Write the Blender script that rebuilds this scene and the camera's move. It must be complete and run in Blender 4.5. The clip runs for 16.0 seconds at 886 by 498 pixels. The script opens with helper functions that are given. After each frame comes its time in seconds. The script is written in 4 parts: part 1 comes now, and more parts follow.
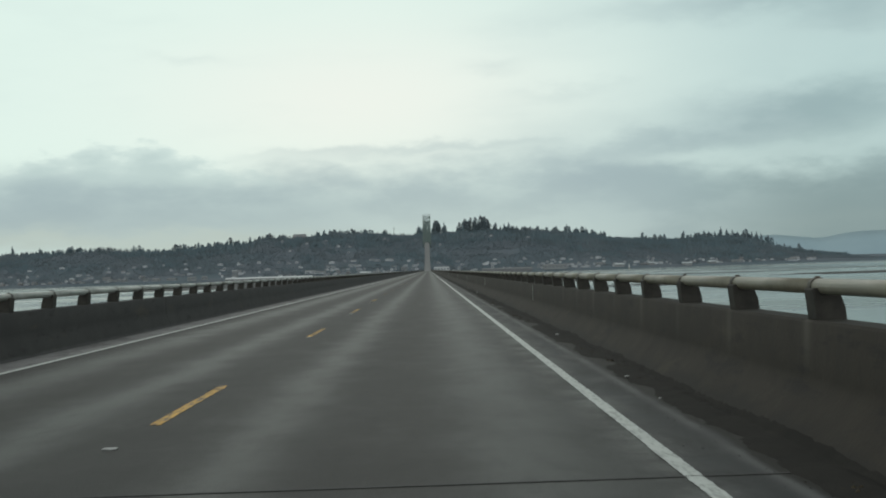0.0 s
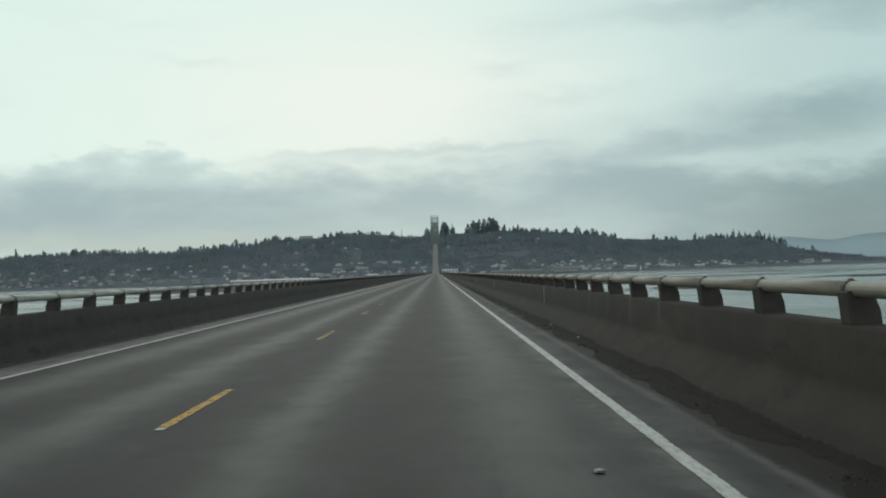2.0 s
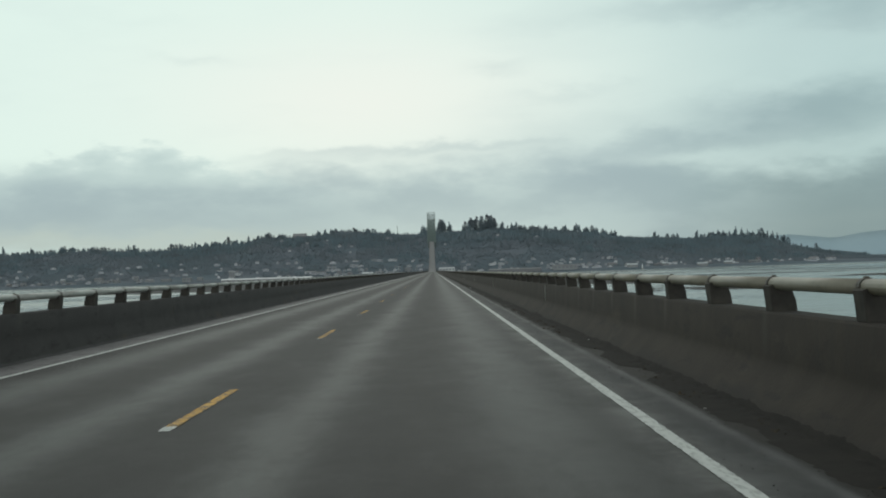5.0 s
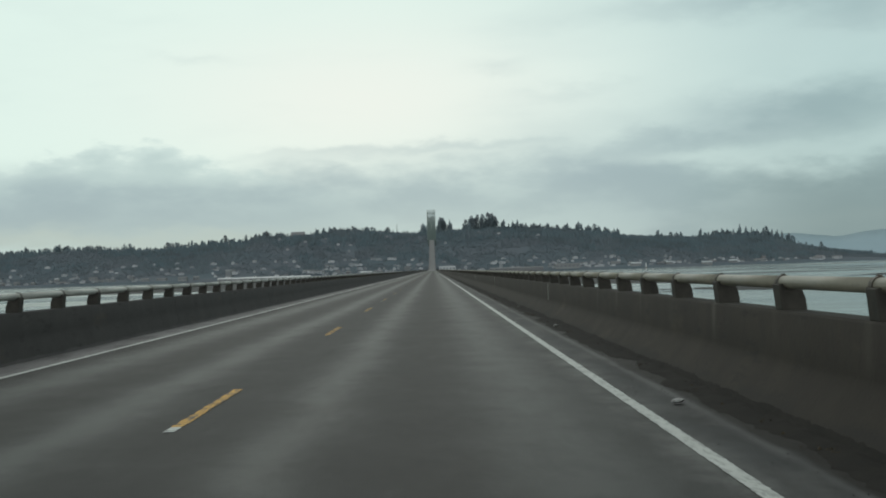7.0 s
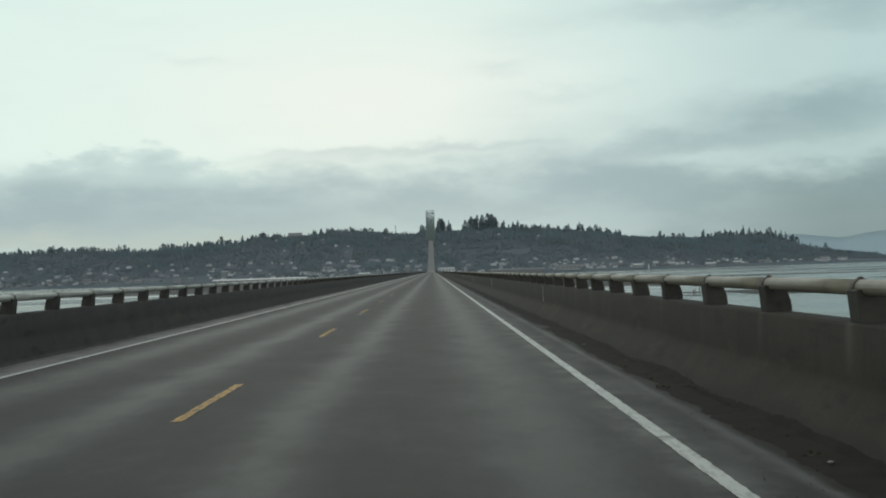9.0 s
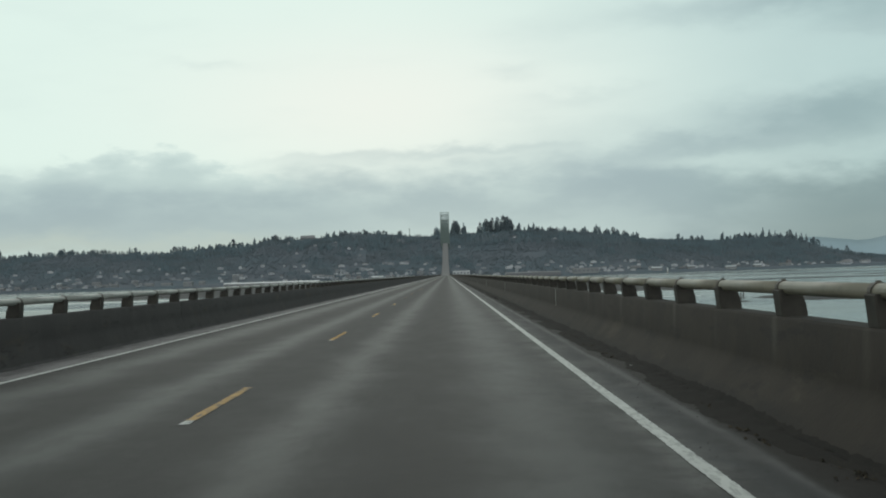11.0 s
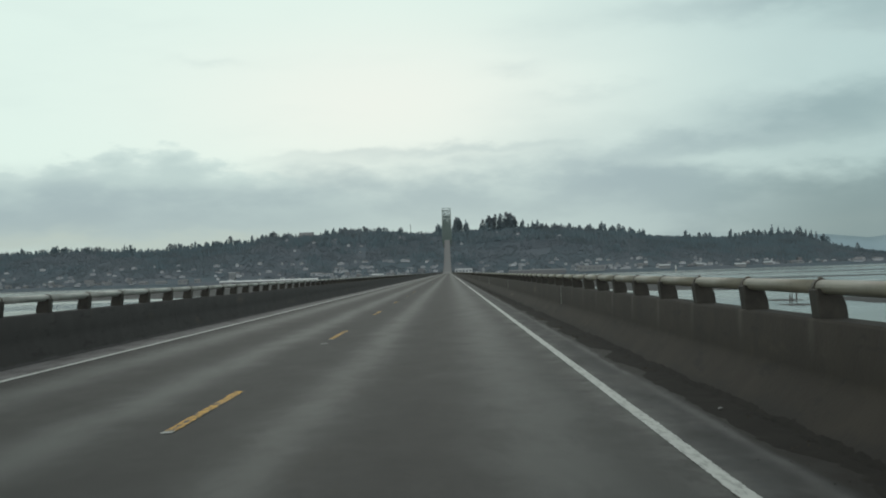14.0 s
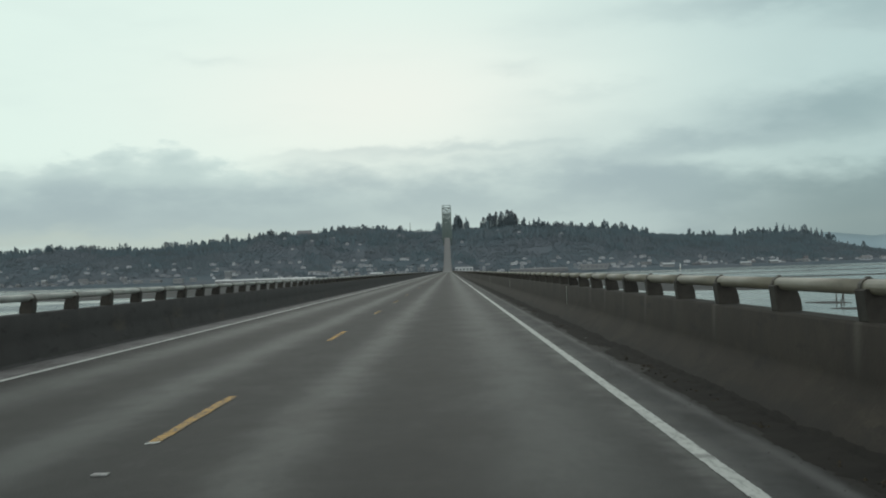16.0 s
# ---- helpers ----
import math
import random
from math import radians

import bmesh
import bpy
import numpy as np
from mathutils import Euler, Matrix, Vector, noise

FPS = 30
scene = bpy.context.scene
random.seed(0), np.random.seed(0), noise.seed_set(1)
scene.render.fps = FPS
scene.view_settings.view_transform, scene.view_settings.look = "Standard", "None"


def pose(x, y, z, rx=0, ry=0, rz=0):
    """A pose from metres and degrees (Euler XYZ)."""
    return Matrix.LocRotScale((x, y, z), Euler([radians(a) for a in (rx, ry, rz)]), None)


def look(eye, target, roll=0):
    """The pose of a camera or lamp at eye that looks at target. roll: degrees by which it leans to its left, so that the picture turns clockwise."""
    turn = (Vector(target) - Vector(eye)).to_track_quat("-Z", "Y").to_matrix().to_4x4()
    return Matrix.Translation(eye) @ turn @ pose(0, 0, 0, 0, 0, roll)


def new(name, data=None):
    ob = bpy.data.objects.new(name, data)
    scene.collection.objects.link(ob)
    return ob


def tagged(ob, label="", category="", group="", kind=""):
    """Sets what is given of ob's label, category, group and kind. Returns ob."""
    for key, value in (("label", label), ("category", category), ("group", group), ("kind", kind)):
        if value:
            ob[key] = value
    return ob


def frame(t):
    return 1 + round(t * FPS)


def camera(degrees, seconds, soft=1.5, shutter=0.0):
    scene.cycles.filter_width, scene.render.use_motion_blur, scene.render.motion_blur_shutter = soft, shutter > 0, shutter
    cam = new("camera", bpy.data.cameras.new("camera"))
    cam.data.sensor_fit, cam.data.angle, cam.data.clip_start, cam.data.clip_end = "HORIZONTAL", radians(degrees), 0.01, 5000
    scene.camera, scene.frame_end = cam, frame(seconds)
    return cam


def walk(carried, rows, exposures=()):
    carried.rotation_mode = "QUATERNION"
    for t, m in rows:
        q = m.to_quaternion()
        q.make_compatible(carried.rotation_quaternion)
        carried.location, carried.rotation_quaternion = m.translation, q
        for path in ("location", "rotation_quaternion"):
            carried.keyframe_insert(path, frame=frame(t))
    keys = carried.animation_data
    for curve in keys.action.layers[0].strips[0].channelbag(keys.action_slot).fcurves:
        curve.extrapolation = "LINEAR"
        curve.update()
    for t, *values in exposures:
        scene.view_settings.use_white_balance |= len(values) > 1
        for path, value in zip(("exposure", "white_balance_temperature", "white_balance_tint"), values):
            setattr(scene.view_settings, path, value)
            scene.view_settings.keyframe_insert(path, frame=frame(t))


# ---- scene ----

# ---------------------------------------------------------------- camera
cam = camera(40.93, 16.0, soft=1.9)
EYE = 1.145
ROLL = 1.865
# seconds, x, y, yaw, pitch
PATH = [
    (0.0, 2.233, 4.63, -0.680, 0.991), (0.5, 2.217, 16.85, -0.613, 0.957), (1.0, 2.225, 29.16, -0.529, 1.092),
    (1.5, 2.198, 41.42, -0.413, 1.025), (2.0, 2.194, 53.75, -0.288, 1.113), (2.5, 2.164, 66.05, -0.280, 1.077),
    (3.0, 2.147, 78.35, -0.352, 0.812), (3.5, 2.129, 90.56, -0.431, 0.965), (4.0, 2.113, 102.69, -0.461, 0.973),
    (6.5, 2.036, 163.52, -0.445, 1.114), (7.0, 2.023, 175.76, -0.454, 0.974), (7.5, 2.035, 187.89, -0.471, 1.083),
    (8.0, 2.066, 200.10, -0.541, 1.015), (8.5, 2.095, 212.29, -0.572, 1.019), (9.7, 2.145, 241.58, -0.250, 1.110),
    (11.0, 2.185, 273.46, 0.205, 1.222), (11.5, 2.185, 285.72, 0.338, 1.220), (12.0, 2.177, 298.01, 0.282, 1.190),
    (12.5, 2.173, 310.34, 0.210, 1.141), (13.0, 2.179, 322.67, 0.253, 1.149), (13.5, 2.175, 335.02, 0.285, 1.259),
    (14.0, 2.183, 347.48, 0.298, 1.118), (14.5, 2.178, 359.81, 0.305, 1.305), (15.0, 2.166, 372.24, 0.302, 1.038),
    (15.5, 2.157, 384.62, 0.327, 1.225), (16.0, 2.144, 397.08, 0.305, 1.053)]
walk(cam, [(t, pose(x, y, EYE, 90 + p, ROLL, w)) for t, x, y, w, p in PATH])

# ---------------------------------------------------------------- plan, metres; x = 0 is the yellow line, y runs along the bridge
SPAN = 24.384                       # one trestle span
POST = SPAN / 12                    # railing post spacing
POST_Y = 14.50                      # far edge of one post
JOINT_Y = 8.50                      # a parapet joint
DECK_JOINT_Y = 10.95
Y_BACK, Y_FLAT = -72.0, 1450.0      # level deck
Y_TRUSS = 2420.0
WALL_R, WALL_L = 4.711, -4.034        # inner faces of the parapets
WALL_T = 0.215
WALL_H = {1: 0.738, -1: 0.712}      # right and left
TOE_L = 0.11
TOE = 0.29                          # sloping foot of the parapet
LINE_R, LINE_L = 3.616, -3.238
WATER = -12.5
RISE = 57.8


def deck_z(y):
    """Height of the road: level, then climbing to the main span."""
    u = min(1.0, max(0.0, (y - Y_FLAT) / (Y_TRUSS - Y_FLAT)))
    return RISE * (u * u * (1.75 - 0.75 * u))


# ---------------------------------------------------------------- node helpers
class Nodes:
    def __init__(self, tree):
        self.tree = tree

    def add(self, kind):
        return self.tree.nodes.new(kind)

    def put(self, socket, value):
        if isinstance(value, bpy.types.NodeSocket):
            self.tree.links.new(value, socket)
        elif isinstance(value, (tuple, list)):
            socket.default_value = (*value, 1.0) if len(socket.default_value) == 4 and len(value) == 3 else value
        else:
            socket.default_value = value

    def math(self, op, a, b=0.0, c=0.0, clamp=False):
        n = self.add("ShaderNodeMath")
        n.operation, n.use_clamp = op, clamp
        for s, v in zip(n.inputs, (a, b, c)):
            self.put(s, v)
        return n.outputs[0]

    def smooth(self, x, lo, hi, a=0.0, b=1.0):
        n = self.add("ShaderNodeMapRange")
        n.interpolation_type = "SMOOTHSTEP"
        for s, v in zip(n.inputs, (x, lo, hi, a, b)):
            self.put(s, v)
        return n.outputs[0]

    def bell(self, x, centre, width):
        d = self.math("DIVIDE", self.math("SUBTRACT", x, centre), width)
        return self.math("EXPONENT", self.math("MULTIPLY", self.math("MULTIPLY", d, d), -1.0))

    def mix(self, f, a, b, kind="MIX"):
        n = self.add("ShaderNodeMix")
        n.data_type, n.blend_type = "RGBA", kind
        self.put(n.inputs[0], f), self.put(n.inputs[6], a), self.put(n.inputs[7], b)
        return n.outputs[2]

    def noise(self, vec, scale, detail=4.0, rough=0.55, squash=(1, 1, 1), w=(0, 0, 0)):
        m = self.add("ShaderNodeMapping")
        self.put(m.inputs[0], vec)
        m.inputs[1].default_value, m.inputs[3].default_value = w, squash
        n = self.add("ShaderNodeTexNoise")
        self.put(n.inputs["Vector"], m.outputs[0])
        n.inputs["Scale"].default_value, n.inputs["Detail"].default_value, n.inputs["Roughness"].default_value = scale, detail, rough
        return n.outputs[0]

    def place(self):
        g = self.add("ShaderNodeNewGeometry")
        s = self.add("ShaderNodeSeparateXYZ")
        self.put(s.inputs[0], g.outputs["Position"])
        return g.outputs["Position"], s.outputs[0], s.outputs[1], s.outputs[2]

    def either(self):
        return self.add("ShaderNodeObjectInfo").outputs["Random"]

    def island(self):
        return self.add("ShaderNodeNewGeometry").outputs["Random Per Island"]


def material(name, build):
    """A principled material; build(n) returns colour, roughness, bump height, bump distance and further inputs."""
    m = bpy.data.materials.new(name)
    m.use_nodes = True
    n = Nodes(m.node_tree)
    bsdf = m.node_tree.nodes["Principled BSDF"]
    col, rough, height, dist, *more = build(n)
    n.put(bsdf.inputs["Base Color"], col)
    n.put(bsdf.inputs["Roughness"], rough)
    if height is not None:
        b = n.add("ShaderNodeBump")
        n.put(b.inputs["Height"], height)
        b.inputs["Distance"].default_value = dist
        b.inputs["Strength"].default_value = 1.0
        n.put(bsdf.inputs["Normal"], b.outputs[0])
    for key, value in (more[0] if more else {}).items():
        n.put(bsdf.inputs[key], value)
    return m


# ---------------------------------------------------------------- world: overcast sky with cloud banks, and a wide weak sun
world = bpy.data.worlds.new("overcast_sky")
scene.world = world
world.use_nodes = True
W = Nodes(world.node_tree)
background = world.node_tree.nodes["Background"]
tc = W.add("ShaderNodeTexCoord").outputs["Generated"]
sep = W.add("ShaderNodeSeparateXYZ")
W.put(sep.inputs[0], tc)
dx, dy, dz = sep.outputs
reach = W.math("MAXIMUM", W.math("SQRT", W.math("ADD", W.math("MULTIPLY", dx, dx), W.math("MULTIPLY", dy, dy))), 0.02)
az = W.math("ARCTAN2", dx, dy)                       # 0 along the bridge, right is positive
el = W.math("DIVIDE", dz, reach)
cx = W.add("ShaderNodeCombineXYZ")
W.put(cx.inputs[0], dx), W.put(cx.inputs[1], dy), W.put(cx.inputs[2], W.math("MULTIPLY", dz, 2.6))
flat = cx.outputs[0]
soft = W.noise(flat, 3.2, 5.0, 0.5)
puff = W.noise(flat, 12.0, 5.0, 0.52, w=(3.1, 0.2, 1.7))
billow = W.noise(flat, 40.0, 4.0, 0.5, w=(0.7, 2.2, 0.9))
broad = W.noise(flat, 6.0, 4.0, 0.5, squash=(1, 1, 1.6), w=(1.3, 7.0, 0.4))


def centred(x, k):
    return W.math("MULTIPLY", W.math("SUBTRACT", x, 0.5), k)


elw = W.math("ADD", W.math("ADD", el, 0.007), W.math("ADD", centred(puff, 0.044), centred(billow, 0.012)))
azw = W.math("ADD", W.math("ADD", az, 0.008), W.math("ADD", centred(broad, 0.10), centred(puff, 0.05)))


def cloud(a, e, wide, high, amount, tilt=0.0):
    """A soft-edged roll of cloud round azimuth a and elevation e, as a darkness."""
    u = W.math("DIVIDE", W.math("SUBTRACT", azw, a), wide)
    lean = W.math("MULTIPLY", W.math("SUBTRACT", az, a), tilt)
    v = W.math("DIVIDE", W.math("SUBTRACT", W.math("SUBTRACT", elw, e), lean), high)
    r2 = W.math("ADD", W.math("MULTIPLY", u, u), W.math("MULTIPLY", v, v))
    return W.math("MULTIPLY", W.math("EXPONENT", W.math("MULTIPLY", r2, -1.0)), amount)


# high veil: brightest ahead, faintly green to the left, greyer to the right
veil = W.mix(W.smooth(az, -0.10, 0.40), (0.735, 0.890, 0.815), (0.520, 0.685, 0.665))
veil = W.mix(W.math("MULTIPLY", W.bell(az, -0.05, 0.19), W.bell(el, 0.145, 0.070)), veil, (0.845, 0.895, 0.815))
veil = W.mix(W.smooth(broad, 0.45, 0.75, 0.0, 0.22), veil, (0.56, 0.68, 0.66))
# heaped cloud ahead on the left, with a crumbling top
heap = W.math("ADD", W.smooth(az, -0.22, -0.04, 0.094, 0.070), W.math("MULTIPLY", W.bell(az, -0.226, 0.022), 0.019))
heap = W.math("ADD", heap, W.math("MULTIPLY", W.bell(az, -0.270, 0.020), 0.014))
heap = W.math("ADD", heap, W.math("MULTIPLY", W.bell(az, -0.312, 0.020), 0.012))
heap = W.math("ADD", heap, W.math("ADD", centred(billow, 0.040), centred(puff, 0.026)))
under = W.math("SUBTRACT", heap, el)
mass = W.math("MULTIPLY", W.smooth(under, -0.003, 0.009), W.smooth(az, 0.0, -0.16))
bank = W.mix(W.math("MULTIPLY", mass, 0.85), veil, W.mix(W.smooth(under, 0.0, 0.026), (0.590, 0.725, 0.690), (0.455, 0.585, 0.575)))
# grey bank over the far shore, mottled, between the heap and the rolls to the right
over = W.math("SUBTRACT", W.math("ADD", 0.096, W.math("MULTIPLY", W.smooth(az, 0.14, 0.24), -0.018)), elw)
low = W.math("MULTIPLY", W.smooth(over, -0.020, 0.030), W.smooth(az, -0.20, -0.08))
mottle = W.smooth(W.math("ADD", W.math("MULTIPLY", puff, 0.65), W.math("MULTIPLY", billow, 0.35)), 0.38, 0.60, 0.92, 0.62)
dark = W.math("MULTIPLY", low, W.math("MULTIPLY", mottle, 0.80))
for a, e, wide, high, amount, tilt in ((-0.345, 0.0620, 0.220, 0.0180, 1.50, 0.0), (0.115, 0.118, 0.075, 0.026, 0.13, 0.0), (-0.15, 0.060, 0.07, 0.011, 0.30, 0.0), (0.165, 0.0740, 0.060, 0.0150, 0.55, 0.05),
                                       (0.02, 0.068, 0.07, 0.020, 0.20, 0.0), (0.310, 0.1220, 0.080, 0.0190, 0.62, 0.0), (0.215, 0.1070, 0.060, 0.0080, 0.50, 0.08),
                                       (-0.005, 0.1090, 0.120, 0.0045, 0.25, 0.02), (0.125, 0.1540, 0.034, 0.0060, 0.09, 0.0), (0.330, 0.2180, 0.150, 0.0120, 0.35, 0.0),
                                       (0.370, 0.2000, 0.05, 0.0100, 0.20, 0.0), (0.060, 0.173, 0.025, 0.007, 0.10, 0.0), (-0.19, 0.187, 0.03, 0.005, 0.08, 0.0)):
    dark = W.math("ADD", dark, cloud(a, e, wide, high, amount, tilt))
dull = W.math("MULTIPLY", W.smooth(az, 0.12, 0.30), W.smooth(elw, 0.090, 0.045, 0.06, 1.05))
dark = W.math("ADD", dark, dull)
dark = W.math("MULTIPLY", dark, W.smooth(az, -0.02, 0.22, 1.9, 2.6))
dark = W.math("SUBTRACT", 1.0, W.math("EXPONENT", W.math("MULTIPLY", dark, -1.0)))
grey = W.mix(W.smooth(az, 0.10, 0.36), (0.325, 0.430, 0.458), (0.255, 0.370, 0.385))
grey = W.mix(W.smooth(puff, 0.36, 0.66, 0.0, 0.45), grey, (0.425, 0.545, 0.550))
grey = W.mix(W.math("MULTIPLY", W.smooth(az, 0.19, 0.34), W.smooth(elw, 0.120, 0.080)), grey, (0.205, 0.300, 0.315))
bank = W.mix(dark, bank, grey)
# paler, warmer strip along the horizon to the left
bank = W.mix(W.math("MULTIPLY", W.bell(elw, 0.036, 0.010), W.smooth(az, 0.02, -0.16, 0.05, 0.60)), bank, (0.430, 0.515, 0.475))
sky = W.add("ShaderNodeTexSky")
sky.sky_type, sky.sun_disc = "NISHITA", False
sky.sun_elevation, sky.sun_rotation = radians(38), radians(-5)
clear = W.mix(1.0, sky.outputs[0], (0.10, 0.10, 0.10), "MULTIPLY")
# unseen sky: bank brightened behind to light far hills, dimmed overhead for dark parapets
rear = W.smooth(dy, 0.2, -0.5)
bank = W.mix(rear, bank, W.mix(soft, (0.95, 1.07, 1.09), (1.22, 1.30, 1.30)))
dim_above = W.smooth(el, W.math("ADD", 0.28, W.math("MULTIPLY", rear, 0.35)), W.math("ADD", 1.0, W.math("MULTIPLY", rear, 0.8)))
cover = W.mix(dim_above, bank, W.mix(soft, (0.26, 0.30, 0.30), (0.44, 0.49, 0.48)))
total = W.mix(0.05, cover, clear)
W.put(background.inputs[0], total)
background.inputs[1].default_value = 1.0
sun = new("sun", bpy.data.lights.new("sun", "SUN"))
sun.data.energy, sun.data.angle, sun.data.color = 0.5, radians(30), (1.0, 0.97, 0.92)
sun.matrix_world = look((0, 0, 0), (math.sin(radians(5)) * 0.79, -math.cos(radians(5)) * 0.79, -0.62))


# ---------------------------------------------------------------- materials
def m_road(n):
    p, x, y, z = n.place()
    fine = n.noise(p, 60, 3, 0.6)
    blot = n.noise(p, 0.9, 5, 0.6, squash=(1.3, 0.35, 1))
    across = n.noise(p, 1.2, 5, 0.66, squash=(0.9, 0.45, 1))
    wob = n.math("MULTIPLY", n.math("SUBTRACT", n.noise(p, 0.45, 4, 0.62), 0.5), 0.62)
    xx = n.math("ADD", x, wob)
    wheel = n.math("MULTIPLY", n.math("ADD", n.bell(xx, 2.80, 0.50), n.bell(xx, 1.0, 0.30)), 0.95)
    wheel = n.math("ADD", wheel, n.math("ADD", n.bell(xx, -0.75, 0.33), n.bell(xx, -2.40, 0.42)))
    oil = n.math("ADD", n.bell(xx, 1.95, 0.38), n.math("MULTIPLY", n.bell(xx, -1.55, 0.33), 0.8))
    col = n.mix(n.math("MULTIPLY", wheel, 0.85, clamp=True), (0.0250, 0.0250, 0.0234), (0.065, 0.0680, 0.0640))
    col = n.mix(n.math("MULTIPLY", oil, 0.70, clamp=True), col, (0.0265, 0.0250, 0.0222))
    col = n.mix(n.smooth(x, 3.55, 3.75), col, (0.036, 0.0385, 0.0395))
    col = n.mix(n.smooth(x, -3.26, -3.40), col, (0.205, 0.201, 0.200))
    col = n.mix(n.math("MULTIPLY", n.smooth(across, 0.50, 0.64, 0.0, 0.9), n.bell(x, 1.5, 1.1)), col, (0.0245, 0.0232, 0.0205))
    col = n.mix(n.smooth(blot, 0.35, 0.75, 0.0, 0.35), col, (0.037, 0.0365, 0.034))
    col = n.mix(n.smooth(fine, 0.3, 0.7, 0.0, 0.35), col, (0.046, 0.0455, 0.042))
    dust = n.math("MULTIPLY", n.bell(x, 3.57, 0.20), n.smooth(n.noise(p, 0.9, 6, 0.68), 0.38, 0.62, 0.24, 1.0))
    col = n.mix(n.math("MULTIPLY", dust, 0.66), col, (0.17, 0.17, 0.162))
    powder = n.math("MULTIPLY", n.bell(x, LINE_L - 0.11, 0.12), n.smooth(n.noise(p, 0.8, 6, 0.68, w=(1, 6, 0)), 0.36, 0.62, 0.25, 1.0))
    col = n.mix(n.math("MULTIPLY", powder, 0.60), col, (0.19, 0.19, 0.188))
    mottled = n.noise(p, 2.3, 7, 0.72, squash=(1.0, 0.33, 1), w=(7, 2, 0))
    col = n.mix(n.smooth(mottled, 0.36, 0.56, 0.52, 0.0), col, (0.0205, 0.0200, 0.0185))
    col = n.mix(n.math("MULTIPLY", n.smooth(mottled, 0.54, 0.70, 0.0, 0.35), n.smooth(x, 3.5, 3.3)), col, (0.060, 0.0605, 0.057))
    seam = n.math("ADD", x, n.math("MULTIPLY", n.math("SUBTRACT", n.noise(p, 2.2, 4, 0.6), 0.5), 0.06))
    col = n.mix(n.math("MULTIPLY", n.bell(seam, 4.045, 0.055), n.smooth(n.noise(p, 0.6, 4, 0.6, w=(8, 0, 0)), 0.36, 0.60, 0.35, 0.85)), col, (0.106, 0.107, 0.105))
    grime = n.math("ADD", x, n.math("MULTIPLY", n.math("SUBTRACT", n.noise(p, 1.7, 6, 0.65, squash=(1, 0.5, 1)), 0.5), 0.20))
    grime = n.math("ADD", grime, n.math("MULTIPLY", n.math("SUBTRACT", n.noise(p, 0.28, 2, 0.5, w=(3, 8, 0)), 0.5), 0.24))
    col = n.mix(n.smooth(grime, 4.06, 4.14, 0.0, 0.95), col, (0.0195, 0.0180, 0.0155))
    silt = n.math("MULTIPLY", n.bell(x, 3.92, 0.14), n.smooth(n.noise(p, 0.7, 6, 0.68, squash=(1, 0.6, 1), w=(5, 2, 0)), 0.49, 0.62))
    col = n.mix(n.math("MULTIPLY", silt, 0.60), col, (0.088, 0.088, 0.084))
    scuff = n.noise(p, 1.3, 6, 0.7, squash=(0.8, 0.6, 1), w=(4, 1, 0))
    col = n.mix(n.smooth(scuff, 0.5, 0.72, 0.0, 0.40), col, (0.048, 0.0475, 0.0445))
    worn = n.smooth(n.noise(p, 2.6, 6, 0.72, squash=(1.0, 0.35, 1), w=(1, 3, 0)), 0.46, 0.70)
    where = n.math("MULTIPLY", n.bell(x, 1.0, 0.42), n.smooth(n.noise(p, 0.10, 3, w=(6, 6, 0)), 0.42, 0.58))
    col = n.mix(n.math("MULTIPLY", n.math("MULTIPLY", worn, where), 0.45), col, (0.080, 0.083, 0.079))
    rough = n.math("SUBTRACT", 0.66, n.math("MULTIPLY", wheel, 0.12))
    return col, rough, fine, 0.004, {"Specular IOR Level": 0.08}


